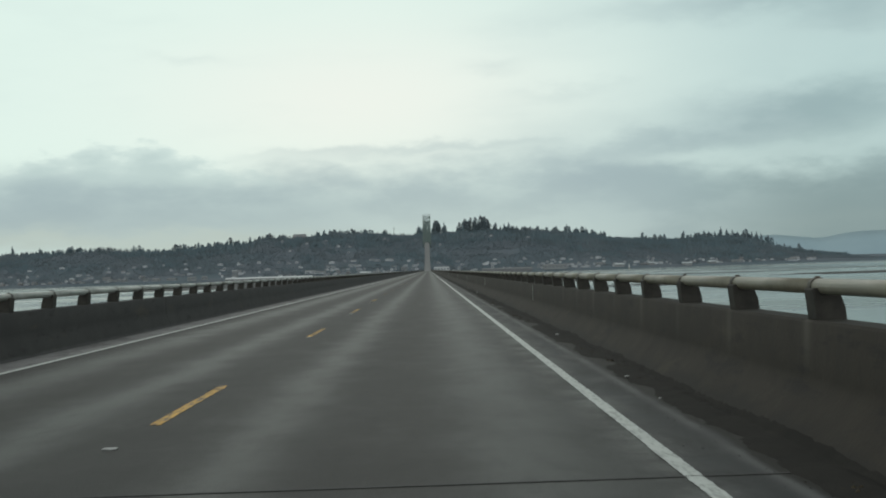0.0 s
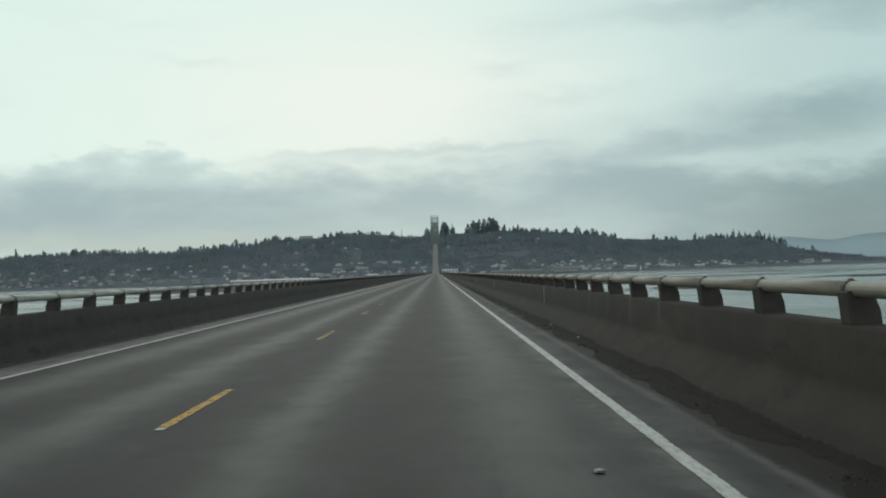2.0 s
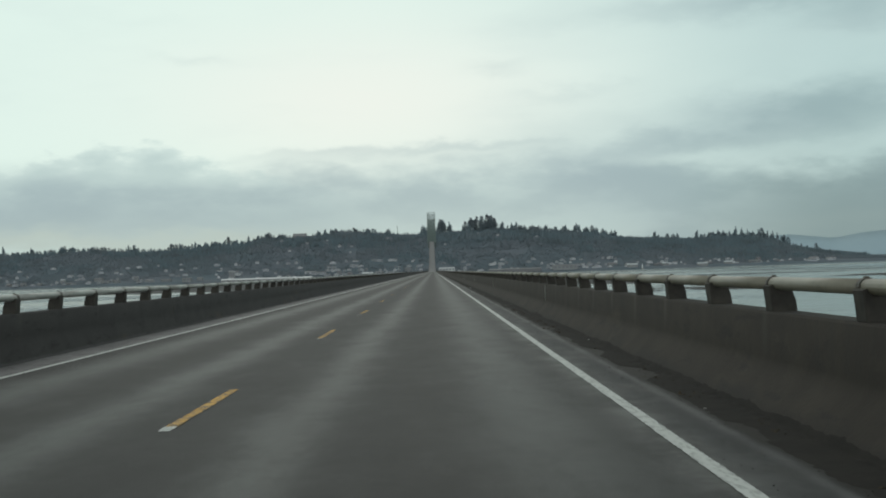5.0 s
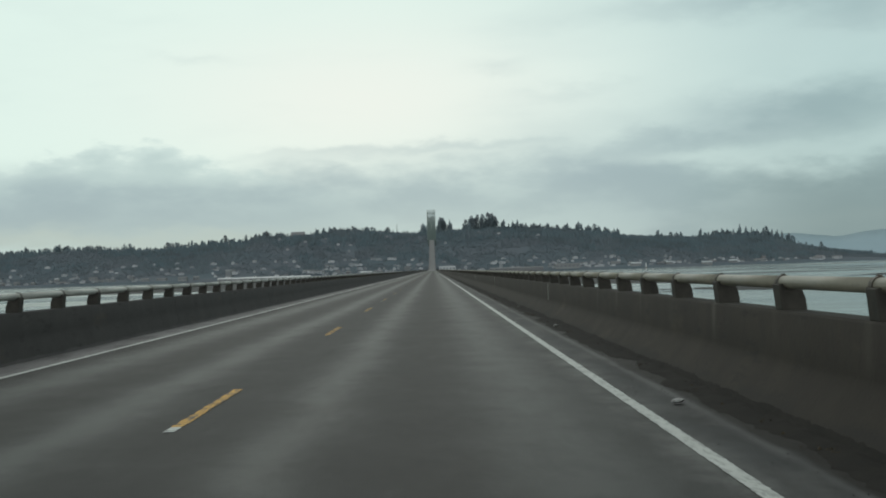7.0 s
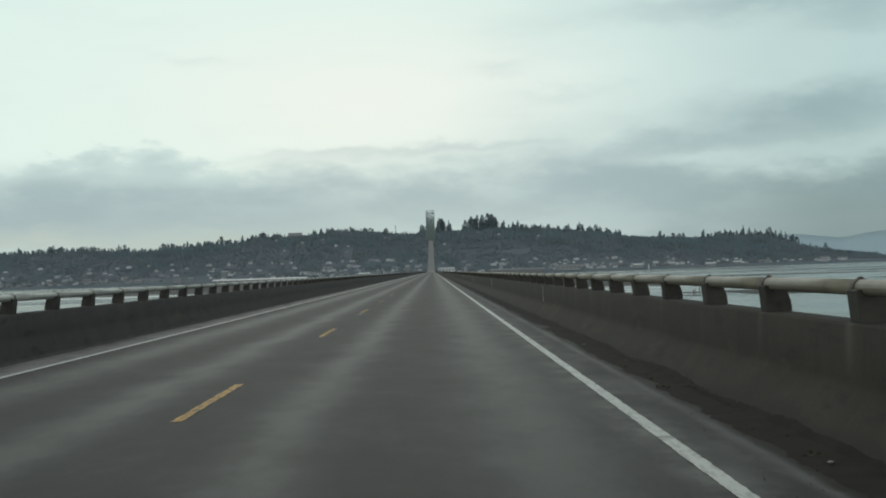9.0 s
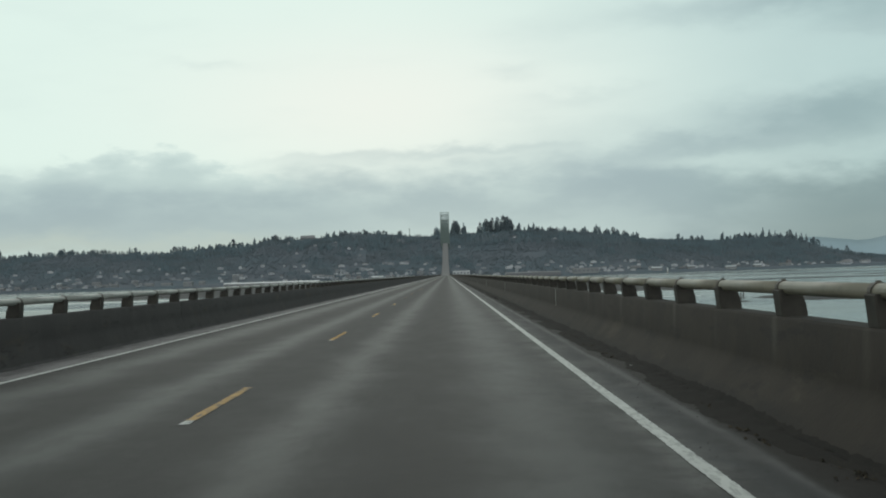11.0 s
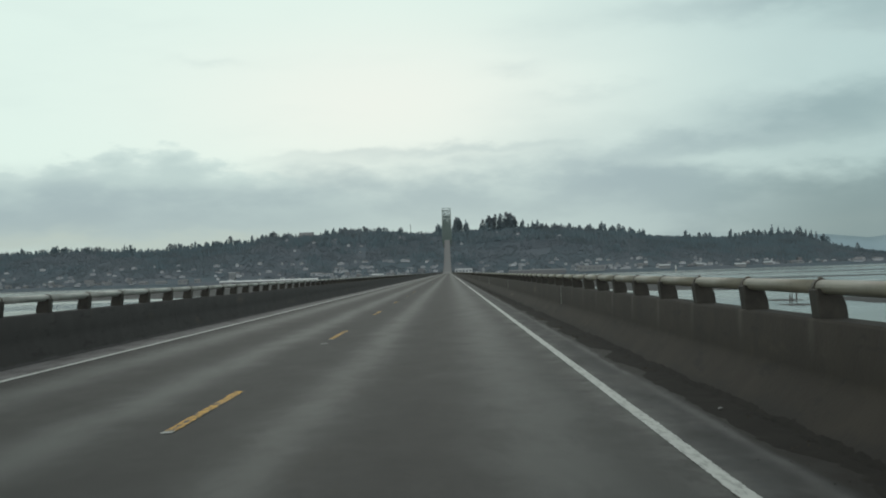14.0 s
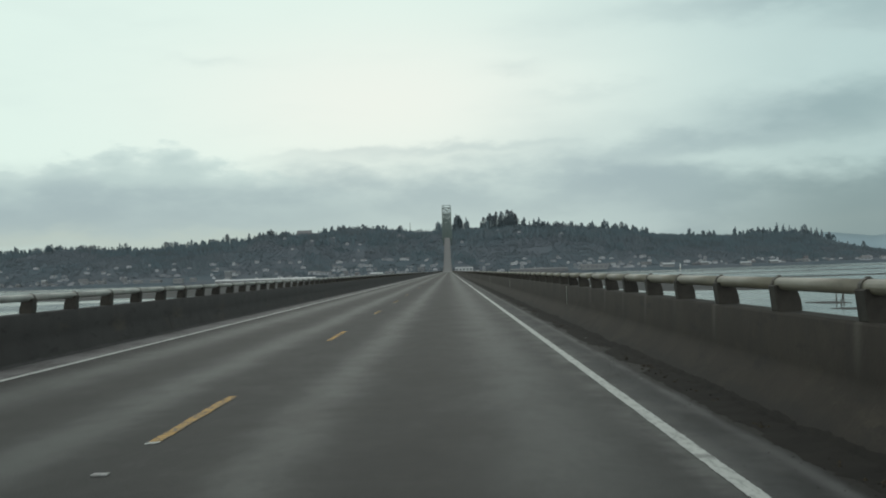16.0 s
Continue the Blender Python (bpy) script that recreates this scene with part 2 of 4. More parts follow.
def m_wall(n, dark=(0.0238, 0.0196, 0.0150), pale=(0.0345, 0.0284, 0.0214), streaks=1.0):
    p, x, y, z = n.place()
    blot = n.noise(p, 1.4, 6, 0.62)
    fine = n.noise(p, 26, 4, 0.6)
    drip = n.noise(p, 7.0, 4, 0.6, squash=(1, 1, 0.06))
    fr = n.math("FRACT", n.math("DIVIDE", n.math("SUBTRACT", y, POST_Y - POST / 2), POST))
    d = n.math("MULTIPLY", n.math("SUBTRACT", fr, 0.5), POST)
    run = n.math("MULTIPLY", n.bell(d, -0.03, 0.075), n.smooth(z, 0.28, 0.70))
    run = n.math("MULTIPLY", run, n.smooth(n.noise(p, 0.55, 2), 0.38, 0.62))
    col = n.mix(n.smooth(blot, 0.3, 0.7), dark, pale)
    tan = n.noise(p, 0.8, 6, 0.68, squash=(1, 0.6, 2.2), w=(3, 7, 1))
    col = n.mix(n.math("MULTIPLY", n.smooth(tan, 0.56, 0.72, 0.0, 0.65), n.smooth(z, 0.66, 0.50)), col, (0.060, 0.049, 0.035))
    grimy = n.noise(p, 2.4, 6, 0.7, squash=(1, 0.5, 2.5), w=(9, 1, 2))
    col = n.mix(n.smooth(grimy, 0.54, 0.68, 0.0, 0.7), col, (0.014, 0.013, 0.0115))
    col = n.mix(n.math("MULTIPLY", n.smooth(drip, 0.45, 0.72, 0.0, 0.36 * streaks), n.smooth(z, 0.30, 0.5)), col, (0.019, 0.0185, 0.0165))
    col = n.mix(n.math("MULTIPLY", run, 0.55 * streaks), col, (0.085, 0.077, 0.065))
    dust = n.math("ADD", z, n.math("MULTIPLY", n.math("SUBTRACT", n.noise(p, 3.0, 5, 0.65, squash=(1, 0.4, 1)), 0.5), 0.10))
    col = n.mix(n.math("MULTIPLY", n.smooth(dust, 0.06, 0.02), n.smooth(x, -3.0, -3.5, 0.0, 0.40)), col, (0.105, 0.100, 0.098))
    splash = n.math("ADD", z, n.math("MULTIPLY", n.math("SUBTRACT", n.noise(p, 1.6, 6, 0.7, squash=(1, 0.5, 1), w=(2, 2, 6)), 0.5), 0.42))
    col = n.mix(n.math("MULTIPLY", n.smooth(splash, 0.16, 0.05), n.smooth(x, 3.0, 3.5, 0.0, 0.8)), col, (0.0180, 0.0164, 0.0138))
    spill = n.math("MULTIPLY", n.bell(y, 382.7, 0.45), n.bell(z, 0.54, 0.10))
    spill = n.math("MULTIPLY", spill, n.smooth(n.noise(p, 5.0, 5, 0.7), 0.36, 0.62))
    col = n.mix(n.math("MULTIPLY", spill, 0.75), col, (0.11, 0.095, 0.070))
    smear = n.math("MULTIPLY", n.bell(y, 393.6, 0.9), n.bell(z, 0.21, 0.05))
    smear = n.math("MULTIPLY", smear, n.smooth(n.noise(p, 7.0, 5, 0.7, squash=(1, 0.4, 1)), 0.38, 0.62))
    col = n.mix(n.math("MULTIPLY", smear, 0.7), col, (0.10, 0.085, 0.062))
    return col, 0.88, n.math("ADD", n.math("MULTIPLY", fine, 0.35), n.math("MULTIPLY", blot, 0.8)), 0.008, {"Specular IOR Level": 0.25}


def m_post(n):
    p, x, y, z = n.place()
    blot = n.noise(p, 9, 5, 0.6)
    col = n.mix(n.smooth(blot, 0.3, 0.7), (0.022, 0.0205, 0.018), (0.042, 0.038, 0.032))
    col = n.mix(n.math("MULTIPLY", n.either(), 0.25), col, (0.09, 0.083, 0.068))
    return col, 0.86, blot, 0.006, {"Specular IOR Level": 0.25}


def m_rail(light=(0.172, 0.157, 0.113), worn=(0.122, 0.109, 0.076), spots=(0.110, 0.100, 0.070)):
    def build(n):
        p, x, y, z = n.place()
        stain = n.noise(p, 3.0, 5, 0.6, squash=(1, 0.5, 1))
        fine = n.noise(p, 40, 4, 0.6)
        col = n.mix(n.smooth(stain, 0.32, 0.72), light, worn)
        col = n.mix(n.smooth(fine, 0.45, 0.8, 0.0, 0.5), col, spots)
        blotch = n.noise(p, 9.0, 6, 0.72, squash=(1, 0.6, 1), w=(2, 4, 1))
        col = n.mix(n.smooth(blotch, 0.50, 0.68, 0.0, 0.55), col, tuple(0.55 * c for c in worn))
        col = n.mix(n.math("MULTIPLY", n.either(), 0.22), col, (0.30, 0.29, 0.25))
        return col, 0.52, fine, 0.002, {"Metallic": 0.05}
    return build


def m_clamp(n):
    p, x, y, z = n.place()
    rust = n.noise(p, 22, 4, 0.6)
    return n.mix(n.smooth(rust, 0.4, 0.65), (0.055, 0.053, 0.046), (0.085, 0.070, 0.052)), 0.7, rust, 0.002, {"Metallic": 0.2}


def m_plate(n):
    p, x, y, z = n.place()
    s = n.noise(p, 12, 4, 0.6)
    return n.mix(n.smooth(s, 0.3, 0.7), (0.20, 0.225, 0.195), (0.30, 0.30, 0.265)), 0.45, s, 0.001, {"Metallic": 0.6}


def m_paint(base, dirt, wear, fade=0.0):
    def build(n):
        p, x, y, z = n.place()
        chips = n.noise(p, 22, 5, 0.72, squash=(1, 0.22, 1))
        grime = n.noise(p, 1.1, 4, 0.6)
        col = n.mix(n.smooth(grime, 0.3, 0.75, 0.0, 0.5), base, dirt)
        col = n.mix(n.smooth(chips, 0.47, 0.62, 0.0, wear), col, (0.05, 0.05, 0.046))
        gash = n.noise(p, 1.0, 4, 0.7, squash=(1.0, 1.4, 1), w=(2, 9, 0))
        col = n.mix(n.smooth(gash, 0.60, 0.74, 0.0, 0.55), col, (0.045, 0.045, 0.042))
        col = n.mix(n.math("MULTIPLY", n.smooth(n.either(), 0.50, 1.0), fade), col, (0.15, 0.125, 0.085))
        return col, 0.62, chips, 0.0005, {"Specular IOR Level": 0.20}
    return build


def m_debris(n):
    p, x, y, z = n.place()
    a = n.noise(p, 2.6, 6, 0.72)
    b = n.noise(p, 55, 3, 0.7)
    col = n.mix(n.smooth(a, 0.36, 0.62), (0.0150, 0.0138, 0.0119), (0.0205, 0.0187, 0.0158))
    col = n.mix(n.smooth(b, 0.55, 0.8, 0.0, 0.35), col, (0.044, 0.038, 0.030))
    return col, 0.95, n.math("ADD", a, b), 0.002, {"Specular IOR Level": 0.15}


def m_leaves(n):
    p, x, y, z = n.place()
    r = n.island()
    col = n.mix(r, (0.021, 0.0195, 0.0150), (0.062, 0.050, 0.034))
    return col, 0.9, n.noise(p, 70, 3, 0.6), 0.003, {"Specular IOR Level": 0.15}


def m_plain(colour, alt, scale, rough, bump=0.004, more=None):
    def build(n):
        p, x, y, z = n.place()
        s = n.noise(p, scale, 5, 0.6)
        col = n.mix(n.smooth(s, 0.3, 0.7), colour, alt)
        return col, rough, s, bump, (more or {})
    return build


def m_varied(colour, alt, rough=0.85):
    def build(n):
        r = n.either()
        p, x, y, z = n.place()
        s = n.noise(p, 0.6, 3, 0.6)
        col = n.mix(n.math("ADD", n.math("MULTIPLY", r, 0.75), n.math("MULTIPLY", s, 0.25)), colour, alt)
        return col, rough, None, 0
    return build


# far woods: distance haze is painted in as pale blue-grey base colour
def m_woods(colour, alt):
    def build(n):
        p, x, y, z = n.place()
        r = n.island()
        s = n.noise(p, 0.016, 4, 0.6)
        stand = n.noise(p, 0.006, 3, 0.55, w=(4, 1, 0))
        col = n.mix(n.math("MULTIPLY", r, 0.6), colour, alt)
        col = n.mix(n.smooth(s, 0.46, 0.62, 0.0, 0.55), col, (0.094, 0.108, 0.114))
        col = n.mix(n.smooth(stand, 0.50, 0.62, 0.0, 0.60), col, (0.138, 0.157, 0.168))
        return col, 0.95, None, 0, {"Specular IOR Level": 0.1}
    return build


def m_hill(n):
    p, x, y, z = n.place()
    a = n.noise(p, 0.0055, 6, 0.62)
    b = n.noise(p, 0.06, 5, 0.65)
    # ground tones lifted towards blue-grey to paint the haze over the hill
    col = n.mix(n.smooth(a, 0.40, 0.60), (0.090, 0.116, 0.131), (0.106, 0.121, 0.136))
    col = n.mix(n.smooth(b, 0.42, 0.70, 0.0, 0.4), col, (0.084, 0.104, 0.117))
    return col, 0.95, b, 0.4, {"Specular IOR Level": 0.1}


def m_water(n):
    p, x, y, z = n.place()
    swell = n.noise(p, 0.35, 5, 0.6, squash=(0.6, 1.4, 1))
    slick = n.noise(p, 0.0045, 5, 0.6, squash=(0.55, 1.7, 1))
    shoal = n.noise(p, 0.011, 5, 0.62, squash=(0.5, 1.6, 1), w=(2.0, 5.0, 0))
    col = n.mix(n.smooth(shoal, 0.52, 0.66), (0.10, 0.125, 0.115), (0.055, 0.060, 0.052))
    rough = n.smooth(slick, 0.40, 0.62, 0.10, 0.30)
    return col, rough, swell, 0.06, {"IOR": 1.33, "Specular IOR Level": 0.33}


ROAD = material("worn_asphalt", m_road)
WALL = material("weathered_concrete", m_wall)
WALL_GREY = material("weathered_grey_concrete", lambda n: m_wall(n, (0.0304, 0.0286, 0.0270), (0.0386, 0.0364, 0.0344), 0.25))
POSTM = material("post_concrete", m_post)
RAIL = material("weathered_rail", m_rail())
RAIL_GREY = material("weathered_grey_rail", m_rail((0.29, 0.30, 0.275), (0.18, 0.185, 0.165), (0.14, 0.14, 0.122)))
CLAMP = material("clamp_iron", m_clamp)
PLATE = material("joint_steel", m_plate)
WHITE = material("white_road_paint", m_paint((0.46, 0.48, 0.45), (0.32, 0.33, 0.31), 0.38))
YELLOW = material("yellow_road_paint", m_paint((0.57, 0.300, 0.020), (0.42, 0.225, 0.022), 0.95, 0.40))
DEBRIS = material("gutter_dirt", m_debris)
LEAVES = material("matted_leaves", m_leaves)
GRIT = material("asphalt_stones", m_plain((0.034, 0.034, 0.032), (0.056, 0.056, 0.053), 30, 0.8))
LITTER = material("pale_litter", m_plain((0.30, 0.30, 0.29), (0.18, 0.18, 0.17), 30, 0.7))
SEAL = material("joint_seal", m_plain((0.018, 0.018, 0.017), (0.035, 0.033, 0.03), 20, 0.85))
SLAB = material("slab_concrete", m_plain((0.20, 0.195, 0.18), (0.28, 0.27, 0.25), 0.6, 0.9))
FARROAD = material("far_roadway", m_plain((0.098, 0.098, 0.098), (0.124, 0.124, 0.123), 0.3, 0.9))
FARWALL = material("far_parapet", m_plain((0.030, 0.029, 0.027), (0.046, 0.044, 0.040), 0.5, 0.9))
STEEL = material("green_painted_steel", m_plain((0.105, 0.142, 0.130), (0.135, 0.168, 0.152), 0.2, 0.7))
HILL = material("hazed_hillside_ground", m_hill)
WATERM = material("river_water", m_water)
# far trees and scrub carry the air's haze in these bluish colours
CONIFER = material("hazed_conifer_needles", m_varied((0.138, 0.172, 0.192), (0.164, 0.194, 0.208), 0.95))
BROAD = material("hazed_bare_branches", m_varied((0.132, 0.154, 0.168), (0.156, 0.172, 0.182), 0.95))
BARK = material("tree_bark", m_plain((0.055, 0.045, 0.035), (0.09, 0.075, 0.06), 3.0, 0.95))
WOODS = material("hazed_conifer_woods", m_woods((0.112, 0.150, 0.166), (0.128, 0.166, 0.180)))
SCRUB = material("hazed_winter_scrub", m_woods((0.112, 0.135, 0.150), (0.127, 0.147, 0.160)))
SIDING = material("painted_siding", m_varied((0.17, 0.19, 0.205), (0.49, 0.505, 0.51)))
ROOFING = material("shingle_roof", m_varied((0.10, 0.105, 0.11), (0.19, 0.19, 0.19)))
BRICKY = material("red_brown_cladding", m_varied((0.17, 0.155, 0.155), (0.21, 0.195, 0.19)))
PANE = material("dark_window", m_plain((0.11, 0.125, 0.135), (0.14, 0.15, 0.16), 1.0, 0.3))
TIMBER = material("wet_piling_timber", m_plain((0.060, 0.056, 0.050), (0.105, 0.096, 0.086), 2.0, 0.9))
MUD = material("tidal_mud", m_plain((0.040, 0.041, 0.041), (0.064, 0.064, 0.062), 0.02, 0.85, 0.004, {"Specular IOR Level": 0.12}))
# pale blue stands for the haze in front of the range
FARHILL = material("hazed_range", m_plain((0.275, 0.360, 0.39), (0.305, 0.390, 0.42), 0.004, 1.0, 1.0, {"Specular IOR Level": 0.0}))


# ---------------------------------------------------------------- mesh helpers
def mesh_of(name, verts, faces, mat, smooth=False):
    me = bpy.data.meshes.new(name)
    me.from_pydata([tuple(v) for v in verts], [], faces)
    me.materials.append(mat)
    if smooth:
        me.polygons.foreach_set("use_smooth", [True] * len(me.polygons))
    me.update()
    return me


def bm_mesh(name, bm, mat, smooth=False):
    me = bpy.data.meshes.new(name)
    bmesh.ops.recalc_face_normals(bm, faces=bm.faces)
    bm.to_mesh(me)
    bm.free()
    me.materials.append(mat)
    if smooth:
        me.polygons.foreach_set("use_smooth", [True] * len(me.polygons))
    return me


def part(name, data, parent, at=None, label=""):
    ob = new(name, data)
    ob.parent = parent
    if at is not None:
        ob.matrix_basis = at
    return tagged(ob, label)


def bm_box(bm, lo, hi, bevel=0.0):
    c = [(a + b) / 2 for a, b in zip(lo, hi)]
    s = [b - a for a, b in zip(lo, hi)]
    made = bmesh.ops.create_cube(bm, size=1, matrix=Matrix.Translation(c) @ Matrix.Diagonal((*s, 1)))["verts"]
    if bevel:
        edges = list({e for v in made for e in v.link_edges})
        bmesh.ops.bevel(bm, geom=edges, offset=bevel, segments=2, affect="EDGES", profile=0.5)


def bm_bar(bm, a, b, w, t=None):
    """A straight square bar from a to b."""
    a, b = Vector(a), Vector(b)
    m = Matrix.Translation((a + b) / 2) @ (b - a).to_track_quat("Z", "Y").to_matrix().to_4x4()
    bmesh.ops.create_cube(bm, size=1, matrix=m @ Matrix.Diagonal((w, t or w, (b - a).length, 1)))


def sweep(section, ys, drop=None):
    """Vertices and faces of a closed section (x, z) drawn along y."""
    k = len(section)
    verts = [(x, y, z + (drop(y) if drop else 0.0)) for y in ys for x, z in section]
    faces = [(i * k + j, i * k + (j + 1) % k, (i + 1) * k + (j + 1) % k, (i + 1) * k + j) for i in range(len(ys) - 1) for j in range(k)]
    faces += [tuple(range(k))[::-1], tuple(range((len(ys) - 1) * k, len(ys) * k))]
    return verts, faces


# ---------------------------------------------------------------- water and sky line
tagged(new("water", mesh_of("water", [(-9000, -4000, WATER), (9000, -4000, WATER), (9000, 9000, WATER), (-9000, 9000, WATER)], [(0, 1, 2, 3)], WATERM)),
               "wide grey-green river under an overcast sky", "river", kind="structure")

# ---------------------------------------------------------------- bridge deck
road_section = [(WALL_L + TOE_L + 0.001, 0.0), (WALL_R - TOE - 0.001, 0.0), (WALL_R - TOE - 0.001, -0.55), (WALL_L + TOE_L + 0.001, -0.55)]
ys = [Y_BACK + i * SPAN / 2 for i in range(int((Y_FLAT - Y_BACK) / (SPAN / 2)) + 1)] + [Y_FLAT]
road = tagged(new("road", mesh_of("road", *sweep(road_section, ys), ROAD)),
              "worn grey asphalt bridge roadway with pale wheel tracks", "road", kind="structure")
ramp_ys = [Y_FLAT + i * 20 for i in range(int((Y_TRUSS - Y_FLAT) / 20) + 1)] + [Y_TRUSS + 700]
ramp = tagged(new("road_ramp", mesh_of("road_ramp", *sweep([(WALL_L, 0.0), (WALL_R, 0.0), (WALL_R, -1.6), (WALL_L, -1.6)], ramp_ys, deck_z), FARROAD)),
              "pale bridge roadway climbing to the main span", "road", kind="structure")
for side, x0 in ((-1, WALL_L), (1, WALL_R)):
    o = x0 + side * 0.26
    tagged(part("parapet", mesh_of("ramp_parapet", *sweep([(x0, -1.6), (o, -1.6), (o, 1.0), (x0, 1.0)], ramp_ys, deck_z), FARWALL), ramp))

# joints across the deck
seal = mesh_of("deck_joint", *sweep([(WALL_L + TOE_L + 0.02, 0.0), (WALL_R - TOE - 0.3, 0.0), (WALL_R - TOE - 0.3, 0.005), (WALL_L + TOE_L + 0.02, 0.005)], [-0.014, 0.014]), SEAL)
for y in (DECK_JOINT_Y, DECK_JOINT_Y + 20 * SPAN):
    part("deck_joint", seal, road, Matrix.Translation((0, y, 0)))


# ---------------------------------------------------------------- road markings
def ragged_strip(x, half, y0, y1, step, rough, z=0.005):
    """A painted strip with uneven edges."""
    count = max(2, int((y1 - y0) / step))
    verts, faces = [], []
    for i in range(count + 1):
        yy = y0 + (y1 - y0) * i / count
        a = half + 0.5 * rough * noise.noise((yy * 1.7, x, 0.3)) + rough * noise.noise((yy * 23.3, x, 1.3))
        b = half + 0.5 * rough * noise.noise((yy * 1.7, x, 5.3)) + rough * noise.noise((yy * 23.3, x, 7.3))
        verts += [(x - a, yy, z), (x + b, yy, z)]
    faces = [(2 * i, 2 * i + 1, 2 * i + 3, 2 * i + 2) for i in range(count)]
    return verts, faces


for nm, x, half in (("edge_line_right", LINE_R - 0.008, 0.050), ("edge_line_left", LINE_L - 0.005, 0.051)):
    line = tagged(new(nm, mesh_of(nm, *ragged_strip(x, half, Y_BACK, 460, 0.045, 0.009), WHITE)),
                  "worn solid white painted edge line on asphalt", "road marking", kind="structure")
    part("far_stretch", mesh_of("far_stretch", *ragged_strip(x, half, 460, Y_FLAT, 6.0, 0.01), WHITE), line)

DASH_N = (-4, 0, 1, 2, 3, 6, 8, 13, 14, 15, 17, 22, 25, 27, 29, 32, 60)
DASH_Y = (14.0, 13.95, 13.88, 13.5, 14.0, 14.35, 13.95, 14.0, 13.9, 14.7, 14.5, 14.8, 14.75, 14.85, 15.2, 15.22, 16.0)
ridges = random.Random(21)
for i in range(-5, 75):
    y0 = SPAN / 2 * i + float(np.interp(i, DASH_N, DASH_Y))
    length = 3.7 if i == 2 else 3.15
    verts, faces = ragged_strip(0.05 if i == 0 else 0.02, 0.044, y0, y0 + length, 0.04, 0.017)
    painted = len(faces)
    # worn stone ridges standing through the paint
    yy = y0 + 0.02
    while yy < y0 + length - 0.05:
        h, w, b0 = ridges.uniform(0.0007, 0.0023), ridges.uniform(0.010, 0.020), len(verts)
        xa, xb = -0.04 + ridges.uniform(-0.01, 0.04), 0.08 + ridges.uniform(-0.04, 0.01)
        for x in (xa, xb):
            verts += [(x, yy - w / 2, 0.004), (x, yy + ridges.uniform(-0.003, 0.003), 0.005 + h), (x, yy + w / 2, 0.004)]
        faces += [(b0, b0 + 3, b0 + 4, b0 + 1), (b0 + 1, b0 + 4, b0 + 5, b0 + 2), (b0, b0 + 1, b0 + 2), (b0 + 3, b0 + 5, b0 + 4)]
        yy += ridges.uniform(0.05, 0.13)
    dash = mesh_of("lane_dash", verts, faces, YELLOW)
    dash.materials.append(GRIT)
    dash.materials.append(WHITE)
    for pgon in dash.polygons:
        if pgon.index >= painted:
            pgon.material_index = 1
        elif i % 3 and pgon.center.y < y0 + 0.12 + 0.16 * (i % 4 == 2):
            pgon.material_index = 2
    tagged(new("lane_dash", dash), "worn yellow painted centre line dash", "road marking", "centre line dashes")
    if i in (0, 2, 3, 7, 9, 12, 17, 20, 29, 31, 32, 35, 40):
        bm = bmesh.new()
        bm_box(bm, (-0.05, -0.04, 0.0), (0.05, 0.04, 0.012), 0.005)
        stud = tagged(new("road_stud", bm_mesh("road_stud", bm, LITTER)), "small pale raised road stud on asphalt", "road stud", "centre line studs")
        stud.matrix_basis = Matrix.Translation((0.04, y0 - (0.7 if i == 2 else 1.25), 0))

# dirt swept into the gutter against the parapet foot
FOOT_Z, FOOT_X = (0.0, 0.020, 0.035, 0.24, 0.285, 0.33, 0.38), (1.0, 0.985, 0.95, 0.33, 0.205, 0.10, 0.035)
for nm, x_wall, side, reach_x in (("gutter_debris_right", WALL_R - TOE, -1, 0.27),):
    verts, faces = [], []
    step = 0.07
    count = int((640 - Y_BACK) / step)
    cols = 5
    for i in range(count + 1):
        yy = Y_BACK + i * step
        lobe = 1.1 + 1.1 * noise.noise((yy * 0.22, side, 2.0)) + 1.5 * noise.noise((yy * 0.62, side, 4.0))
        wide = reach_x * min(1.12, max(0.22, lobe)) + reach_x * (0.20 * noise.noise((yy * 1.7, side, 9.0)) + 0.16 * noise.noise((yy * 6.7, side, 5.0)) + 0.14 * noise.noise((yy * 17.0, side, 8.0)))
        wide = max(0.03, wide)
        top = max(0.03, 0.062 + 0.035 * noise.noise((yy * 0.45, 3.0, 1.0)) + 0.02 * noise.noise((yy * 1.9, 6.0, 2.0)) + 0.022 * noise.noise((yy * 11.0, 1.0, 7.0)))
        for j in range(3):
            zz = top * (1 - j / 3)
            verts.append((WALL_R - TOE * float(np.interp(zz, FOOT_Z, FOOT_X)) - (0.001 if j == 0 else 0.004), yy, zz + 0.002))
        for j in range(cols + 1):
            u = j / cols
            hgt = (0.004 + 0.022 * (1 - u) ** 1.8 * (0.8 + 0.5 * noise.noise((yy * 4.2, u * 3, side)))) if j < cols else -0.004
            verts.append((x_wall + side * (0.0 + wide * u), yy, hgt))
    for i in range(count):
        for j in range(cols + 3):
            a = i * (cols + 4) + j
            faces.append((a, a + 1, a + cols + 5, a + cols + 4))
    tagged(new(nm, mesh_of(nm, verts, faces, DEBRIS, True)), "dark damp grit and dirt along the parapet foot", "dirt", kind="stuff")

